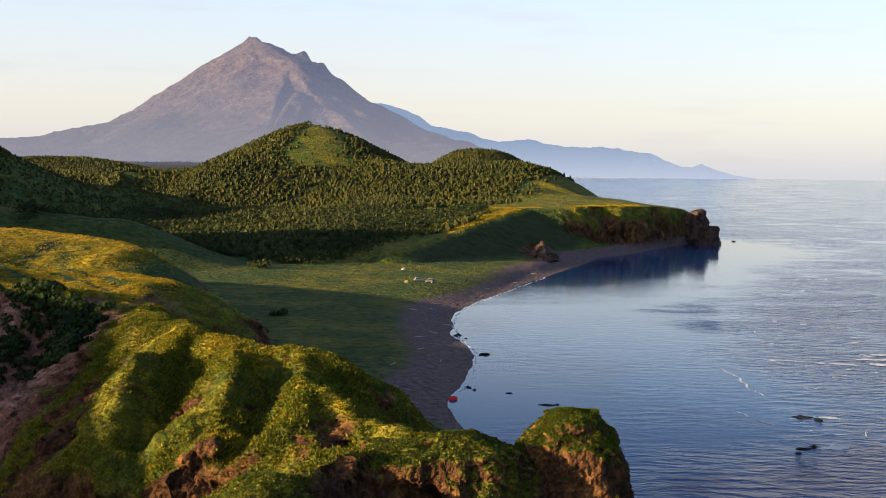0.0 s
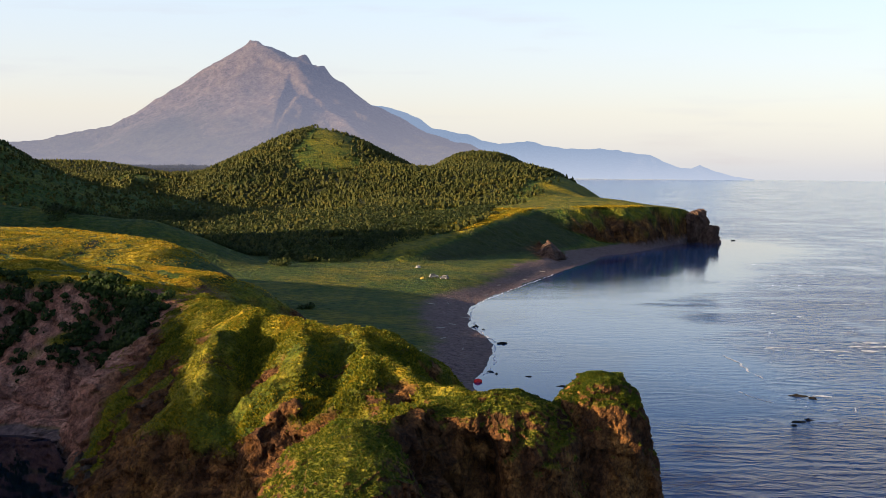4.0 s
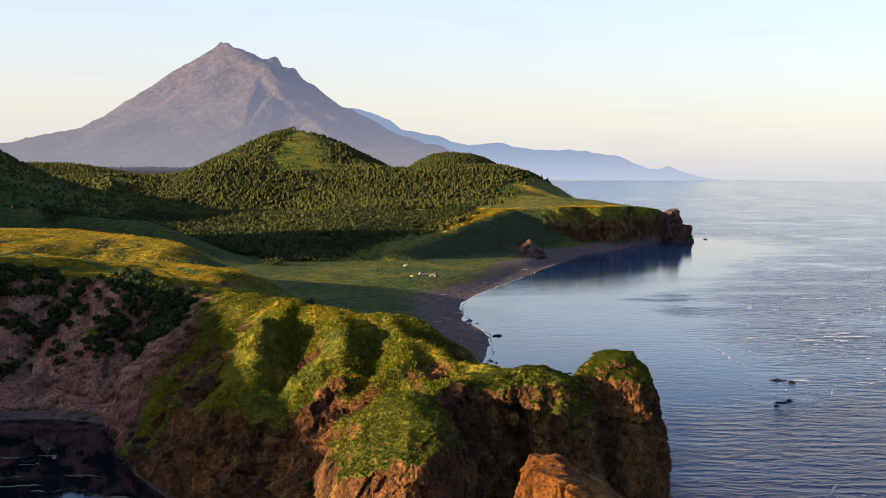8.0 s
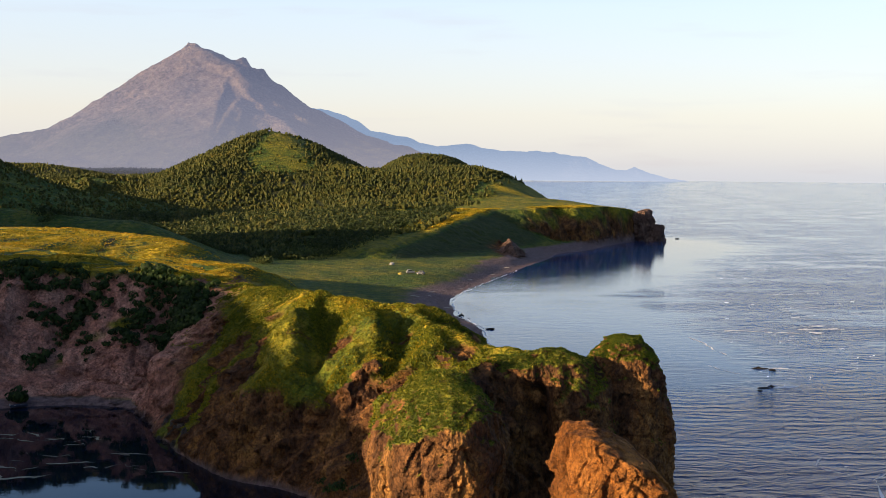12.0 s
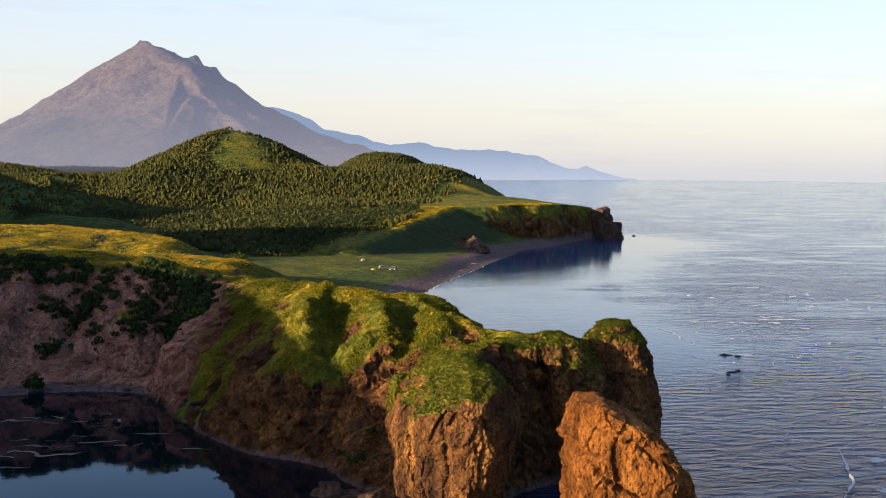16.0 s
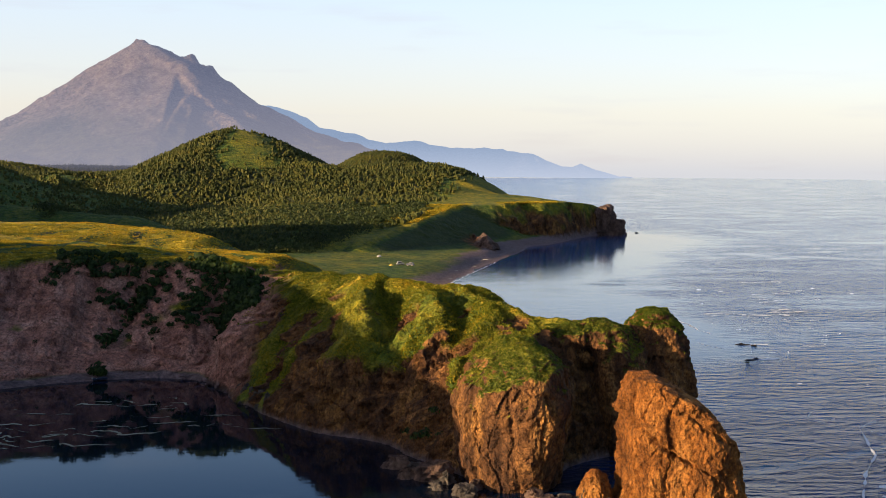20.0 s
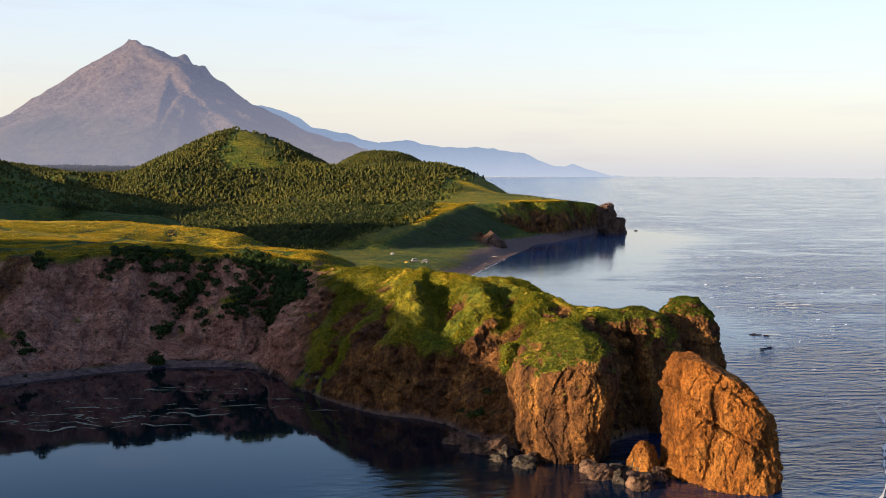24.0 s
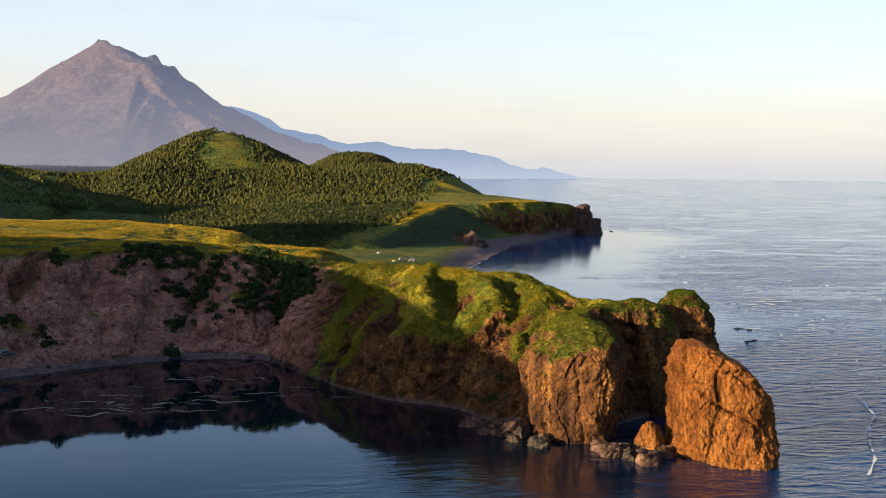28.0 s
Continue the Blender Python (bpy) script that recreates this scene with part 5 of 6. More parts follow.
# shrubs that cling to the bay cliff
BUSHES = [crown_template(rng, 44, False, 1.0, 1.3, False, 0.65) for _ in range(4)]
BUSH_BEDS = [(-128, 252, 4.0, 26), (-122, 256, 5.0, 40), (-111, 255, 5.5, 60), (-119, 250, 3.5, 24), (-101, 248, 4.5, 46), (-106, 242, 4.0, 36), (-113, 243, 3.0, 20), (-89, 250, 5.0, 50), (-84, 249, 4.0, 46), (-88, 239, 4.0, 40), (-90, 234, 3.0, 22),
             (-76, 242, 5.0, 130), (-75, 233, 5.0, 130), (-74, 225, 4.0, 80), (-80, 235, 3.5, 60), (-111, 230, 3.0, 14), (-100, 234, 2.5, 10), (-146, 253, 2.5, 10), (-158, 226, 3.0, 12), (-145, 225, 2.5, 9)]
beds = []
for bx, by, wide, count in BUSH_BEDS:
    by = by - 16 * float(smooth(-120, -142, bx))
    w = np.exp(-(((hv[:, 0] - bx) ** 2 + (hv[:, 1] - by) ** 2) / (wide * 0.8) ** 2)) * (hv[:, 2] > 3.5)
    beds.append(sample_faces(hv, hf, w, count, rng))
pts = np.concatenate(beds)
shrubs = tagged(new("cliff_shrubs", spread("cliff_shrubs", BUSHES, pts, rng.uniform(0.6, 1.7, len(pts)), rng, DARK_LEAF)), "dark green shrubs growing in the bay cliff gullies", "shrubs", kind="stuff")

# woods on the hills
def wood_crown(rng, cone, wide, tall, clumps):
    """A tree of the far woods: an uneven dense crown with loose clumps standing out of it."""
    n, levels = 4, ((0.04, 0.6), (0.38, 1.05), (0.74, 0.55 if cone else 0.98), (1.0, 0.04 if cone else 0.42))
    rings = []
    for h, r in levels:
        a = np.arange(n) * 2 * np.pi / n + rng.uniform(-0.3, 0.3, n)
        rad = wide * 0.8 * r * rng.uniform(0.65, 1.25, n)
        rings.append(np.stack([rad * np.cos(a), rad * np.sin(a), tall * (h + rng.uniform(-0.09, 0.09, n))], -1))
    quads = []
    for low, high in zip(rings, rings[1:]):
        for k in range(n):
            quads += [low[k], low[(k + 1) % n], high[(k + 1) % n], high[k]]
    return np.concatenate([np.array(quads), crown_template(rng, clumps, cone, wide, tall, False, 0.6)])


TREES = [wood_crown(rng, True, 1.8, 5.2, 4) for _ in range(2)] + [wood_crown(rng, False, 2.3, 3.5, 6) for _ in range(7)]
px, py = rng.uniform(-420, 220, 92000), rng.uniform(600, 2000, 92000)
pz, _, pdc = land(px, py, False)
keep = (rng.random(len(px)) < wood_density(px, py, pz, pdc) * 0.92) & (pdc > 30) & ((py < 1480) | (np.abs(px - 40) < 130))
pts = np.stack([px, py, pz], -1)[keep]
px, py = rng.uniform(-950, -380, 16000), rng.uniform(1050, 1900, 16000)
pz, _, pdc = land(px, py, False)
pts = np.concatenate([pts, np.stack([px, py, pz], -1)])
forest = tagged(new("forest", spread("forest", TREES, pts, rng.uniform(0.5, 1.15, len(pts)) * np.where((pts[:, 0] < -180) & (pts[:, 1] < 960), 0.6, 1.0), rng, WOOD_LEAF)), "mixed green forest covering the hills", "forest", kind="stuff")
# the wooded plain below the volcano
px, py = rng.uniform(-1700, -150, 8000), rng.uniform(1930, 3450, 8000)
pz, _, pdc = land(px, py, False)
pts = np.stack([px, py, pz], -1)[pdc > 60]
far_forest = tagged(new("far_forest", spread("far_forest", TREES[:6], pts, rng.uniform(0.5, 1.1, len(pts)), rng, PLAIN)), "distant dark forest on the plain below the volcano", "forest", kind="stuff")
# low bushes in the valley before the woods
px, py = rng.uniform(-215, 30, 24000), rng.uniform(560, 850, 24000)
pz, _, pdc = land(px, py, False)
u, side = ramp_place(px, py)
dens = smooth(0.05, 0.35, fbm(px, py, size=34, octaves=3, seed=111) + 0.85 * smooth(560, 640, py) - 0.22) * smooth(-12, -40, side) * smooth(30, 60, pdc)
keep = rng.random(len(px)) < dens * 0.8
pts = np.stack([px, py, pz], -1)[keep]
ROUND = [crown_template(rng, 20, False, 1.1, 1.4, False, 0.5) for _ in range(4)]
thicket = tagged(new("thicket", spread("thicket", ROUND, pts, np.where(rng.random(len(pts)) < 0.7, 1.5, 2.6) * rng.uniform(0.7, 1.2, len(pts)), rng, VALLEY_LEAF)), "dark low bushes in the valley floor", "bushes", kind="stuff")

# ---- small things ----
def height_at(x, y):
    return max(float(land(np.array([float(x)]), np.array([float(y)]))[0][0]), 0.0)


def holder(name, x, y, z, turn=0.0):
    ob = new(name)
    ob.location, ob.rotation_euler = (x, y, z), (0, 0, turn)
    return ob


def bm_part(name, bm, mat, parent, label=""):
    me = bpy.data.meshes.new(name)
    bm.to_mesh(me)
    bm.free()
    me.materials.append(mat)
    return part(name, me, parent, label)


def box_bm(sx, sy, sz, at=(0, 0, 0), bevel=0.0, taper=1.0):
    bm = bmesh.new()
    bmesh.ops.create_cube(bm, size=1.0)
    for v in bm.verts:
        k = taper if v.co.z > 0 else 1.0
        v.co = Vector((v.co.x * sx * k + at[0], v.co.y * sy * (1 + (k - 1) * 0.5) + at[1], v.co.z * sz + at[2]))
    if bevel:
        bmesh.ops.bevel(bm, geom=bm.edges[:], offset=bevel, segments=2, affect="EDGES")
    return bm


def tube_bm(r, depth, at, axis="X", seg=16):
    bm = bmesh.new()
    bmesh.ops.create_cone(bm, cap_ends=True, segments=seg, radius1=r, radius2=r, depth=depth)
    if axis == "X":
        bmesh.ops.rotate(bm, verts=bm.verts[:], matrix=Matrix.Rotation(radians(90), 3, "Y"))
    elif axis == "Y":
        bmesh.ops.rotate(bm, verts=bm.verts[:], matrix=Matrix.Rotation(radians(90), 3, "X"))
    bmesh.ops.translate(bm, verts=bm.verts[:], vec=at)
    return bm


RUBBER = plain("tyre_rubber", (0.02, 0.02, 0.02), 0.85)
GLASS = plain("dark_car_glass", (0.015, 0.02, 0.025), 0.08)
WHITE_PAINT = plain("white_paint", (0.24, 0.25, 0.26), 0.35)
DARK_PAINT = plain("dark_blue_paint", (0.03, 0.04, 0.07), 0.35)
GREEN_CLOTH = plain("green_canvas", (0.05, 0.22, 0.12), 0.8)
YELLOW_CLOTH = plain("yellow_tent_cloth", (0.30, 0.24, 0.05), 0.75)
RED_CLOTH = plain("red_tent_cloth", (0.65, 0.03, 0.03), 0.7)
PALE_WOOD = plain("bleached_wood", (0.42, 0.39, 0.35), 0.85)
STEEL = plain("grey_metal", (0.35, 0.36, 0.37), 0.4, 0.8)


def car(x, y, turn, paint, label, canopy=None, roof=None):
    h = holder("off_road_car", x, y, height_at(x, y) + 0.02, turn)
    body = bm_part("body", box_bm(4.3, 1.75, 0.75, (0, 0, 0.80), 0.12), paint, h)
    cabin = bm_part("cabin", box_bm(2.6, 1.6, 0.75, (-0.45, 0, 1.52), 0.1, 0.86), roof or paint, h)
    for sy in (-1, 1):
        bm_part("side_window", box_bm(2.0, 0.05, 0.42, (-0.45, sy * 0.79, 1.52), 0.01), GLASS, cabin, "dark side glass")
    bm_part("windscreen", box_bm(0.06, 1.3, 0.45, (0.80, 0, 1.52), 0.01), GLASS, cabin, "dark windscreen glass")
    bm_part("bumper", box_bm(0.15, 1.7, 0.2, (2.2, 0, 0.55), 0.04), STEEL, h)
    for sx in (-1.35, 1.35):
        for sy in (-0.8, 0.8):
            w = bm_part("wheel", tube_bm(0.38, 0.24, (sx, sy, 0.38), "Y"), RUBBER, h, "black rubber wheel")
            bm_part("rim", tube_bm(0.2, 0.26, (sx, sy, 0.38), "Y", 10), STEEL, w)
    if canopy:
        bm_part("awning", box_bm(2.4, 2.2, 0.06, (-0.4, 1.6, 2.0), 0.02), canopy, h, "green canvas awning beside the roof")
        for sx in (-1.5, 0.7):
            bm_part("awning_pole", tube_bm(0.025, 1.98, (sx, 2.6, 0.99), "Z", 8), STEEL, h)
    return tagged(h, label, "car", "cars on the beaches")


def tent(x, y, turn, cloth, label, size=1.0):
    h = holder("dome_tent", x, y, height_at(x, y), turn)
    bm = bmesh.new()
    bmesh.ops.create_uvsphere(bm, u_segments=16, v_segments=10, radius=1.2 * size)
    for v in list(bm.verts):
        if v.co.z < -0.05:
            bm.verts.remove(v)
    for v in bm.verts:
        v.co = Vector((v.co.x * 1.25, v.co.y, max(0, v.co.z) * 1.0 * (1 - 0.12 * abs(math.sin(2 * math.atan2(v.co.y, v.co.x))))))
    bm_part("fly_sheet", bm, cloth, h)
    bm_part("door_flap", box_bm(0.05, 0.8 * size, 0.8 * size, (1.38 * size, 0, 0.42 * size), 0.02, 0.7), cloth, h)
    for sy in (-1, 1):
        bm_part("guy_peg", box_bm(0.05, 0.05, 0.15, (0, sy * 1.35 * size, 0.07)), STEEL, h)
    return tagged(h, label, "tent")


car(-10.5, 527, 0.3, WHITE_PAINT, "white off-road car parked beside the camp on the beach")
car(-5.5, 522, 2.6, DARK_PAINT, "dark off-road car parked on dark beach sand")
tent(-15.5, 522, 0.5, YELLOW_CLOTH, "small yellow dome tent on meadow edge", 0.95)
tent(-19, 582, 0.9, plain("white_tent_cloth", (0.28, 0.28, 0.27), 0.7), "white tent pitched in green meadow grass", 1.1)
tent(3.0, 281, 0.2, RED_CLOTH, "small bright red tent on dark beach sand", 0.75)
car(-153.5, 197.5, 0.5, DARK_PAINT, "dark car with white cabin and green awning below bay cliff", GREEN_CLOTH, WHITE_PAINT)


def boat(x, y, turn):
    h = holder("small_boat", x, y, height_at(x, y) + 0.05, turn)
    n, rows = 14, []
    for k in range(n + 1):
        u = k / n
        w = 0.75 * math.sin(math.pi * min(1, 0.12 + u * 0.88)) ** 0.6
        rows.append([(-1.9 + 3.8 * u, w, 0.62 + 0.15 * u * u), (-1.9 + 3.8 * u, w * 0.75, 0.2), (-1.9 + 3.8 * u, 0, 0.04 + 0.25 * max(0, u - 0.75)),
                     (-1.9 + 3.8 * u, -w * 0.75, 0.2), (-1.9 + 3.8 * u, -w, 0.62 + 0.15 * u * u)])
    v = np.array(rows).reshape(-1, 3)
    part("hull", mesh_from("hull", v, grid_faces(5, n + 1), DARK_PAINT), h)
    for sx in (-0.8, 0.5):
        bm_part("seat", box_bm(0.3, 1.1, 0.05, (sx, 0, 0.45), 0.01), PALE_WOOD, h)
    bm_part("motor", box_bm(0.3, 0.3, 0.5, (-2.0, 0, 0.7), 0.06), WHITE_PAINT, h, "white outboard motor at the stern")
    return tagged(h, "small dark blue boat drawn up on bay beach", "boat")


boat(-110, 211.5, 0.4)


def log_mesh(seed, long):
    n, seg, r0 = 10, 8, 0.17
    k = np.random.default_rng(seed)
    rows = []
    for i in range(n + 1):
        u = i / n
        bend = 0.25 * math.sin(u * 3 + seed)
        rad = r0 * (1 - 0.45 * u) * (1 + 0.1 * k.normal())
        for j in range(seg + 1):
            a = 2 * math.pi * j / seg
            rows.append((long * (u - 0.5), bend + rad * math.cos(a), r0 * 0.9 + rad * math.sin(a)))
    return mesh_from("log", np.array(rows), grid_faces(seg + 1, n + 1), PALE_WOOD)


LOGS = [log_mesh(s, 3.0 + s) for s in range(3)]
for k, (x, y) in enumerate([(35, 572), (13, 497), (-3, 391), (-7, 372), (-13, 314), (-11, 441), (-2, 470), (0, 330), (2, 415), (20, 532), (-4, 452), (47, 616), (-6, 344)]):
    ob = new("driftwood_log", LOGS[k % 3])
    ob.location, ob.rotation_euler = (x, y, height_at(x, y) - 0.02), (0, 0, k * 1.13)
    tagged(ob, "bleached driftwood log lying on dark beach sand", "driftwood", "driftwood on the east beach")

# stones at the foot of the headland, on both beaches and out in the sea
NW_STONES = [(-72, 186, 1.1), (-70.5, 182, 1.5), (-69, 179.5, 0.9), (-71.5, 178, 1.2), (-68, 175.5, 1.4), (-66.5, 173, 1.0), (-67.5, 170.5, 0.8), (-65, 168, 1.3), (-74, 191, 1.0), (-75.5, 195, 0.8),
             (-64, 164, 0.9), (-62, 161.5, 0.7), (-73, 183, 0.8), (-70, 174, 0.7)]
for k, (x, y, s) in enumerate(NW_STONES):
    ob = new("boulder", BOULDERS[(k * 2 + 1) % 6])
    ob.location, ob.rotation_euler, ob.scale = (x, y, height_at(x, y) - 0.15), (0, 0, k * 2.3), (s, s * 0.8, s * 0.9)
    tagged(ob, "grey boulder fallen at the headland foot", "boulder", "boulders at the headland foot")
WET_STONES = [boulder_mesh(s, WET_ROCK, 0.8) for s in (11, 12, 13)]
REEF = [(82, 266, 2.6, 0.8), (85, 263, 1.6, 0.6), (73, 235, 2.4, 0.9), (76, 237, 1.5, 0.7), (71, 231, 1.2, 0.5), (25, 276, 2.6, 0.9), (27.6, 276.5, 1.2, 0.6), (13, 351, 2.2, 0.8), (7, 297, 1.4, 1.1), (8.5, 293.5, 0.9, 0.7),
        (17, 290, 1.0, 0.5), (18, 254, 0.9, 0.5), (5.5, 391, 1.6, 1.2), (8, 384, 0.7, 0.5), (62, 188, 1.3, 0.5), (165, 885, 3.0, 1.2), (172, 893, 2.4, 1.0), (150, 862, 2.6, 1.0), (158, 872, 2.0, 0.8), (236, 960, 3.0, 1.0)]
for k, (x, y, s, h) in enumerate(REEF):
    ob = new("sea_stone", WET_STONES[k % 3])
    ob.location, ob.rotation_euler, ob.scale = (x, y, -0.25), (0, 0, k * 1.9), (s, s * 0.6, h)
    tagged(ob, "dark wet stone showing just above the sea", "sea stone", "stones in the shallow sea")


def shrub(x, y, z, size, label, leaves=60, group="", tall=1.3):
    r = np.random.default_rng(int(abs(x * 7 + y * 13)))
    h = holder("shrub", x, y, z - 0.2)
    v = []
    for k in range(4):
        w = r.uniform(0.5, 0.8)
        lump = crown_template(r, leaves // 2, False, w, tall * r.uniform(0.55, 1.0), False, 0.55)
        v.append(lump + np.array([math.cos(k * 1.7) * 0.5, math.sin(k * 1.7) * 0.5, 0.0]) * (k > 0))
    v = np.concatenate(v) * size
    part("crown", mesh_from("crown", v, np.arange(len(v)).reshape(-1, 4), DARK_LEAF, False), h)
    stems = []
    for k in range(4):
        a = k * 1.6 + r.uniform(0, 1)
        p, q, w = Vector((0.06 * math.cos(a), 0.06 * math.sin(a), 0)), Vector((0.4 * math.cos(a), 0.4 * math.sin(a), 0.9 * tall)) * size, 0.05 * size
        stems += [(p.x - w, p.y, 0), (p.x + w, p.y, 0), (q.x + w * 0.3, q.y, q.z), (q.x - w * 0.3, q.y, q.z)]
        stems += [(p.x, p.y - w, 0), (p.x, p.y + w, 0), (q.x, q.y + w * 0.3, q.z), (q.x, q.y - w * 0.3, q.z)]
    part("stem", mesh_from("stem", np.array(stems), np.arange(len(stems)).reshape(-1, 4), BARK, False), h)
    return tagged(h, label, "shrub", group)


for x, y, z, s in [(-146.8, 253, 22.5, 1.9), (-148, 251, 21, 1.5), (-130.5, 250.3, 20.2, 1.8), (-127, 252, 22, 1.7), (-125.7, 254.3, 23.8, 2.2), (-123.4, 250, 20.5, 1.6), (-157.3, 229.8, 13.2, 1.5), (-145.8, 225.7, 10, 1.3),
                   (-147.5, 227.5, 11, 1.1), (-128.5, 227.7, 8.2, 1.0), (-109.5, 231.9, 7.4, 1.5), (-106.3, 234, 7.6, 1.3), (-97.5, 242.2, 15.8, 1.8), (-142.3, 212.4, 3.8, 0.8), (-118, 240, 14.5, 1.1), (-160, 248, 20, 1.4)]:
    y = y - 16 * float(smooth(-120, -142, x))
    shrub(x, y, height_at(x, y), s, "dark shrub clinging to the bare bay cliff", 46, "shrubs on the bay cliff")
shrub(-111, 214.5, height_at(-111, 214.5), 2.9, "round green bush at the bay cliff foot", 150)
shrub(-55, 407, height_at(-55, 407), 2.6, "dark bush alone in the green meadow", 90, "", 1.0)
shrub(-58, 405, height_at(-58, 405), 1.8, "dark bush in the green meadow", 70, "", 1.0)
shrub(-83.5, 256, height_at(-83.5, 256), 1.7, "sunlit bush on the plateau edge", 90)

for x, y, s in [(-34.5, 125, 1.6), (-32.8, 123.2, 1.8), (-31, 125, 1.5), (-30.2, 119.6, 1.4), (-36, 129, 1.2)]:
    shrub(x, y, height_at(x, y), s, "green shrub among boulders at the headland foot", 50, "shrubs at the headland foot", 1.1)

# lone tree on the far hill
shrub(94.4, 1215, height_at(94.4, 1215), 1.6, "small lone tree on the far green hilltop", 60, "", 2.6)


# ---- foam and weed on the water ----
def ribbon(points, wide, seed, ragged=0.6, step=0.5, sway=0.7, wave=5):
    """A ragged strip along a line on the water."""
    p = np.array(points, float)
    d = np.r_[0, np.cumsum(np.hypot(*np.diff(p, axis=0).T))]
    s = np.arange(0, d[-1], step)
    x, y = np.interp(s, d, p[:, 0]), np.interp(s, d, p[:, 1])
    x, y = x + fbm(s, s * 0, size=wave, octaves=3, seed=seed) * sway, y + fbm(s, s * 0 + 9, size=wave, octaves=3, seed=seed) * sway
    tx, ty = np.gradient(x), np.gradient(y)
    k = np.hypot(tx, ty) + 1e-9
    w = wide * np.clip(0.5 + ragged * fbm(s, s * 0 + 30, size=3, octaves=3, seed=seed + 3), 0.02, 2) * smooth(0, 2, s) * smooth(d[-1], d[-1] - 2, s)
    a, b = np.stack([x - ty / k * w, y + tx / k * w, 0 * x + 0.06], -1), np.stack([x + ty / k * w, y - tx / k * w, 0 * x + 0.06], -1)
    v = np.stack([a, b], 1).reshape(-1, 3)
    return v, grid_faces(2, len(s))


def speckle(cx, cy, rx, ry, turn, seed, cut=0.25, step=0.45):
    """A broken patch of foam."""
    gx, gy = np.meshgrid(np.arange(-rx, rx, step), np.arange(-ry, ry, step))
    n = fbm(gx, gy, size=3.0, octaves=4, seed=seed) - 0.9 * (np.hypot(gx / rx, gy / ry) ** 2)
    c, s = math.cos(turn), math.sin(turn)
    v = np.stack([cx + gx * c - gy * s, cy + gx * s + gy * c, 0 * gx + 0.05], -1).reshape(-1, 3)
    f = grid_faces(gx.shape[1], gx.shape[0])
    return v, f[(n.ravel()[f] > cut - 0.35).all(1)]


def joined(name, pieces, mat, label, category):
    vs, fs, base = [], [], 0
    for v, f in pieces:
        if len(f):
            vs.append(v), fs.append(f + base)
            base += len(v)
    return tagged(new(name, mesh_from(name, np.concatenate(vs), np.concatenate(fs), mat)), label, category, kind="stuff")


surf = [speckle(x, y, rx, ry, a, k * 5 + 1) for k, (x, y, rx, ry, a) in enumerate([(101, 348, 5, 1.2, 0.1), (120, 343, 12, 3.0, -0.1), (131, 352, 10, 3.0, 0.1), (133, 362, 6, 1.2, 0.0), (86, 264, 6, 2.4, 0.4), (80, 236, 6, 2.0, 0.3),
        (88, 260, 3, 1.2, 0.7), (82, 233, 3, 1.0, 0.9), (70, 247, 3, 0.8, 0.2), (112, 299, 4, 0.8, 0.1), (66, 136, 7, 4, 0.9), (46, 92, 8, 5, 1.0), (34, 62, 7, 5, 1.1), (58, 112, 5, 3, 1.0), (125, 323, 5, 1.0, 0.0), (61, 152, 2.5, 0.8, 0.3)])]
fleck = np.random.default_rng(41)
for k in range(64):
    x, y = 66 + 95 * fleck.random(), 150 + 300 * fleck.random() ** 1.3
    x = x + 0.12 * (y - 150)
    surf.append(speckle(x, y, fleck.uniform(1.2, 4.5), fleck.uniform(0.5, 1.3), fleck.uniform(-0.3, 0.6), 300 + k, 0.32))
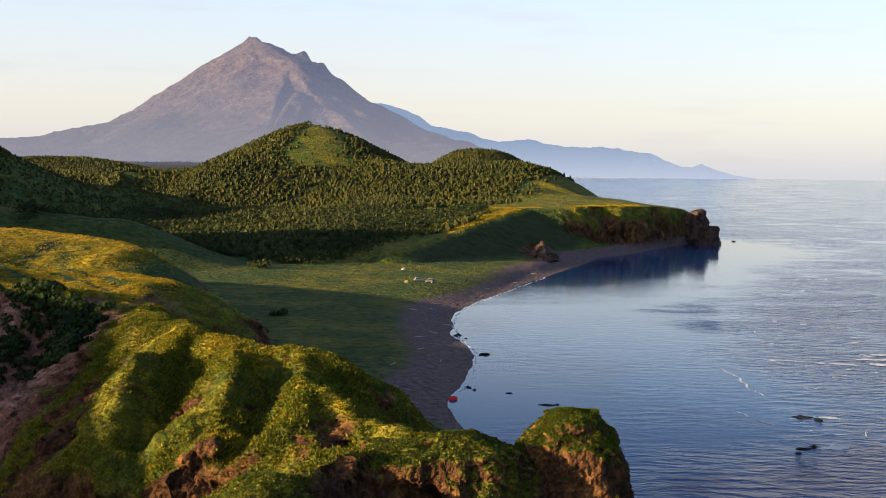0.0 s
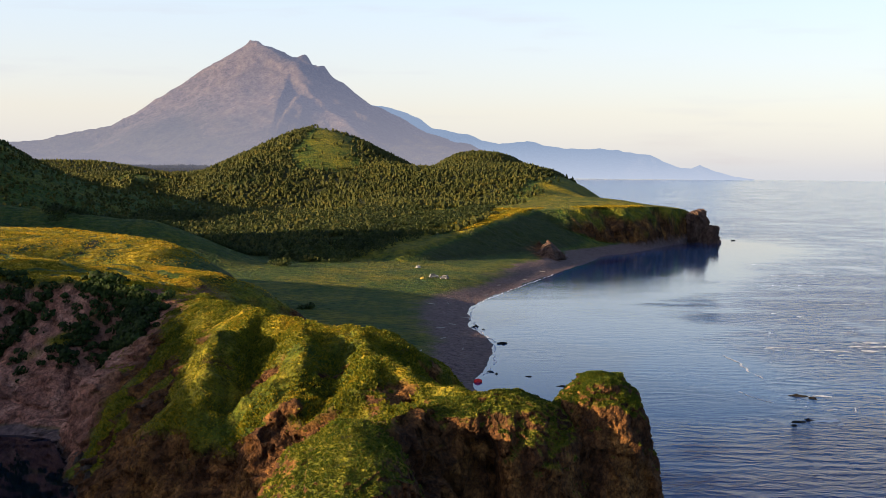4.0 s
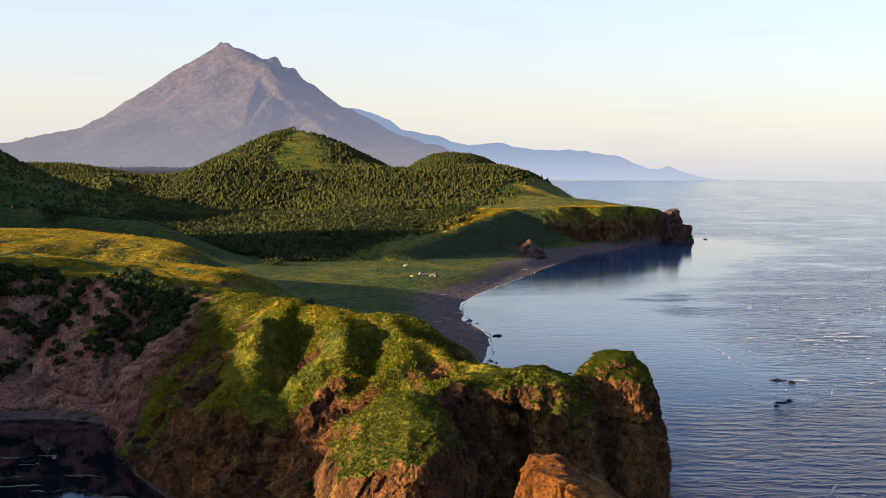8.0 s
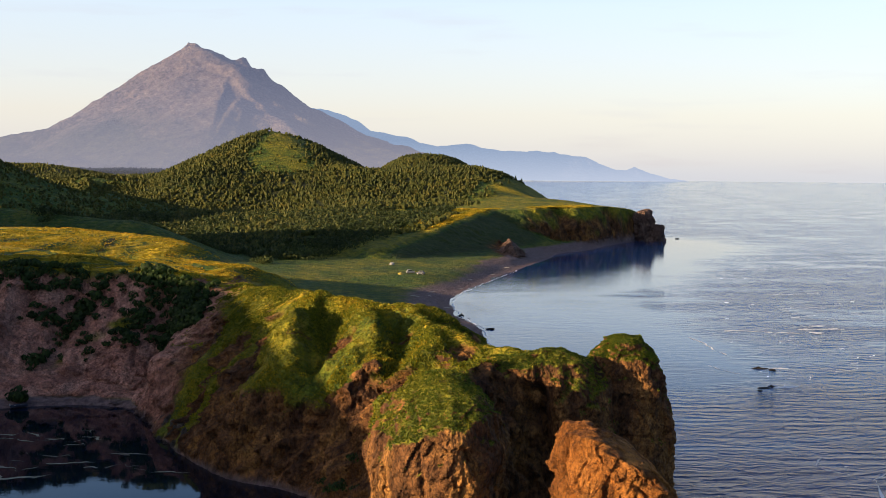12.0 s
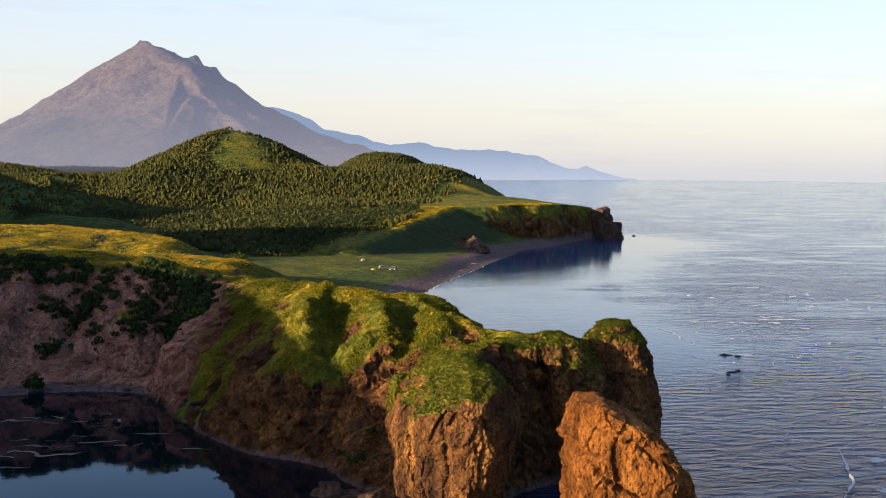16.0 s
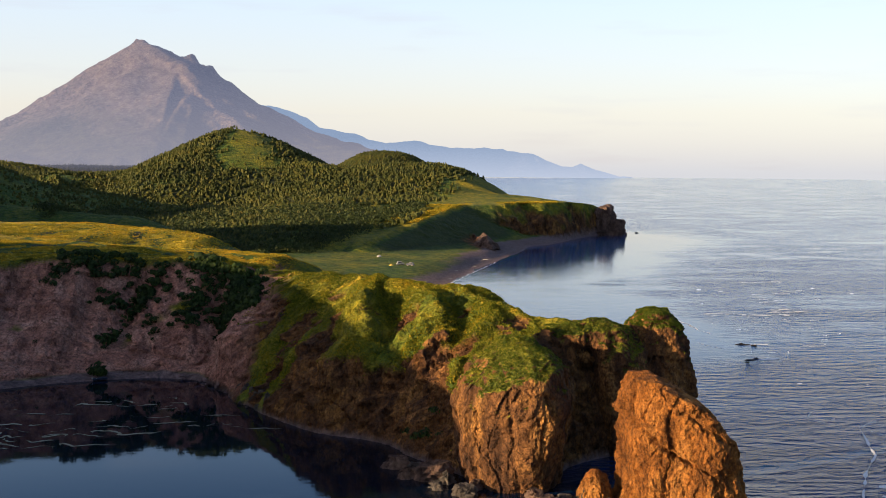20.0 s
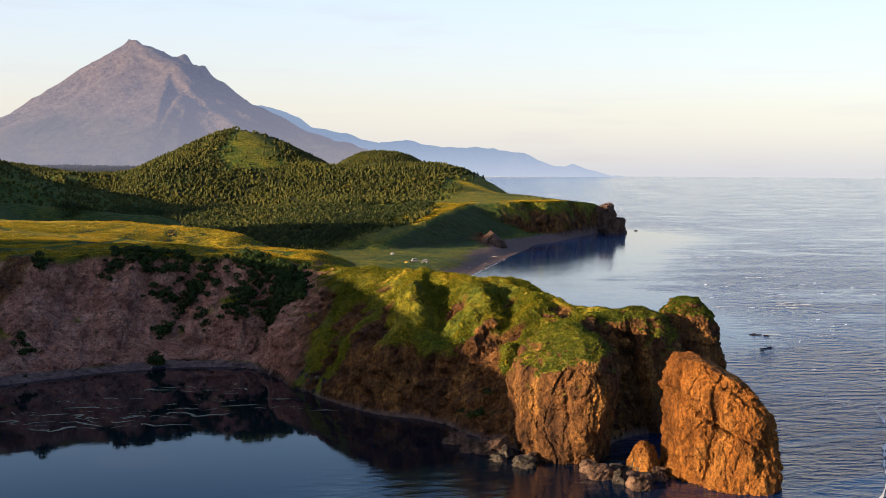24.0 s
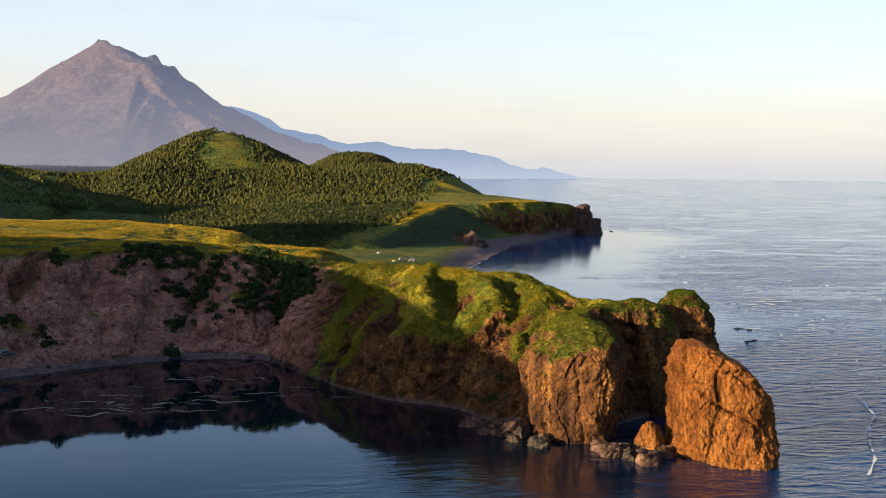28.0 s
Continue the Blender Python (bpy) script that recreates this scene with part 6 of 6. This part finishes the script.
# low wave crests that break over the shallows
for k, (x, y, long, turn) in enumerate([(100, 345, 16, 0.1), (118, 341, 22, -0.05), (131, 350, 20, 0.05), (134, 360, 14, 0.0), (110, 322, 14, 0.2), (126, 330, 18, 0.1), (92, 300, 10, 0.3), (84, 264, 8, 0.5), (78, 236, 8, 0.4), (90, 250, 12, 0.7),
                                         (150, 420, 20, 0.1), (170, 480, 24, 0.05), (140, 390, 16, 0.2), (185, 620, 30, 0.1), (160, 560, 24, 0.1), (200, 700, 34, 0.05), (120, 286, 12, 0.3), (105, 262, 10, 0.4)]):
    c, s = math.cos(turn), math.sin(turn)
    for j in range(3):
        ox, oy, l = (j - 1) * 0.3 * long, (j * 37 % 5 - 2) * 1.1, long * (0.35 + 0.12 * j)
        surf.append(ribbon([(x + ox - c * l * 0.5, y + oy - s * l * 0.5), (x + ox, y + oy + 0.8), (x + ox + c * l * 0.5, y + oy + s * l * 0.5)], (0.45 if k < 4 else 0.12) + 0.0003 * y, 60 + k * 3 + j, 1.2, 0.5, 2.4, 7))
surf += [ribbon([(78, 332), (80, 318), (79, 300), (80, 290)], 0.35, 3), ribbon([(69, 272), (70, 262), (74, 256)], 0.3, 5), ribbon([(63, 142), (59, 130), (55, 118), (46, 104), (40, 92), (34, 78), (26, 66)], 0.28, 7, 1.0, 0.5, 0.3, 14),
         ribbon([(72, 150), (63, 142)], 0.4, 9), ribbon([(95, 350), (104, 347), (110, 345)], 0.5, 11), ribbon([(60, 160), (56, 152), (60, 146)], 0.25, 13)]
shore = [(a, b) for a, b in COAST_R if -5 < a < 60 and 285 < b < 620]
surf.append(ribbon([(a + 0.8, b) for a, b in shore], 0.28, 21, 0.7))
foam = joined("surf_foam", surf, FOAM, "white surf foam on shallow reefs and along the shore", "foam")
weeds = [ribbon([(x - l * 1.5, y + 1.0), (x, y), (x + l * 1.5, y - 0.6)], w * 0.75, k + 40, 1.6, 0.2, 2.2, 3.0) for k, (x, y, l, w) in enumerate([(-106, 179, 5, 0.35), (-101, 183, 4, 0.3), (-95, 179, 5, 0.3), (-88, 178, 4, 0.35), (-84, 173, 3, 0.25), (-67, 152, 3, 0.3),
         (-72, 156, 2.5, 0.3), (-78, 155, 3, 0.25), (-118, 158, 5, 0.35), (-112, 152, 6, 0.3), (-105, 147, 4, 0.3), (-93, 149, 5, 0.35), (-98, 161, 4, 0.25), (-125, 165, 4, 0.3), (-130, 152, 5, 0.3), (-86, 158, 3, 0.25), (-120, 140, 6, 0.3), (-101, 139, 4, 0.25), (-110, 168, 5, 0.3), (-90, 166, 4, 0.3), (-116, 148, 7, 0.45), (-108, 143, 6, 0.45), (-96, 154, 5, 0.35), (-124, 176, 4, 0.3), (-134, 143, 6, 0.4), (-127, 136, 6, 0.45), (-90, 186, 3, 0.25), (-112, 136, 6, 0.35), (-76, 166, 3, 0.25)])]
weed = joined("floating_weed", weeds, WEED, "pale lines of floating weed and froth on the bay", "weed")
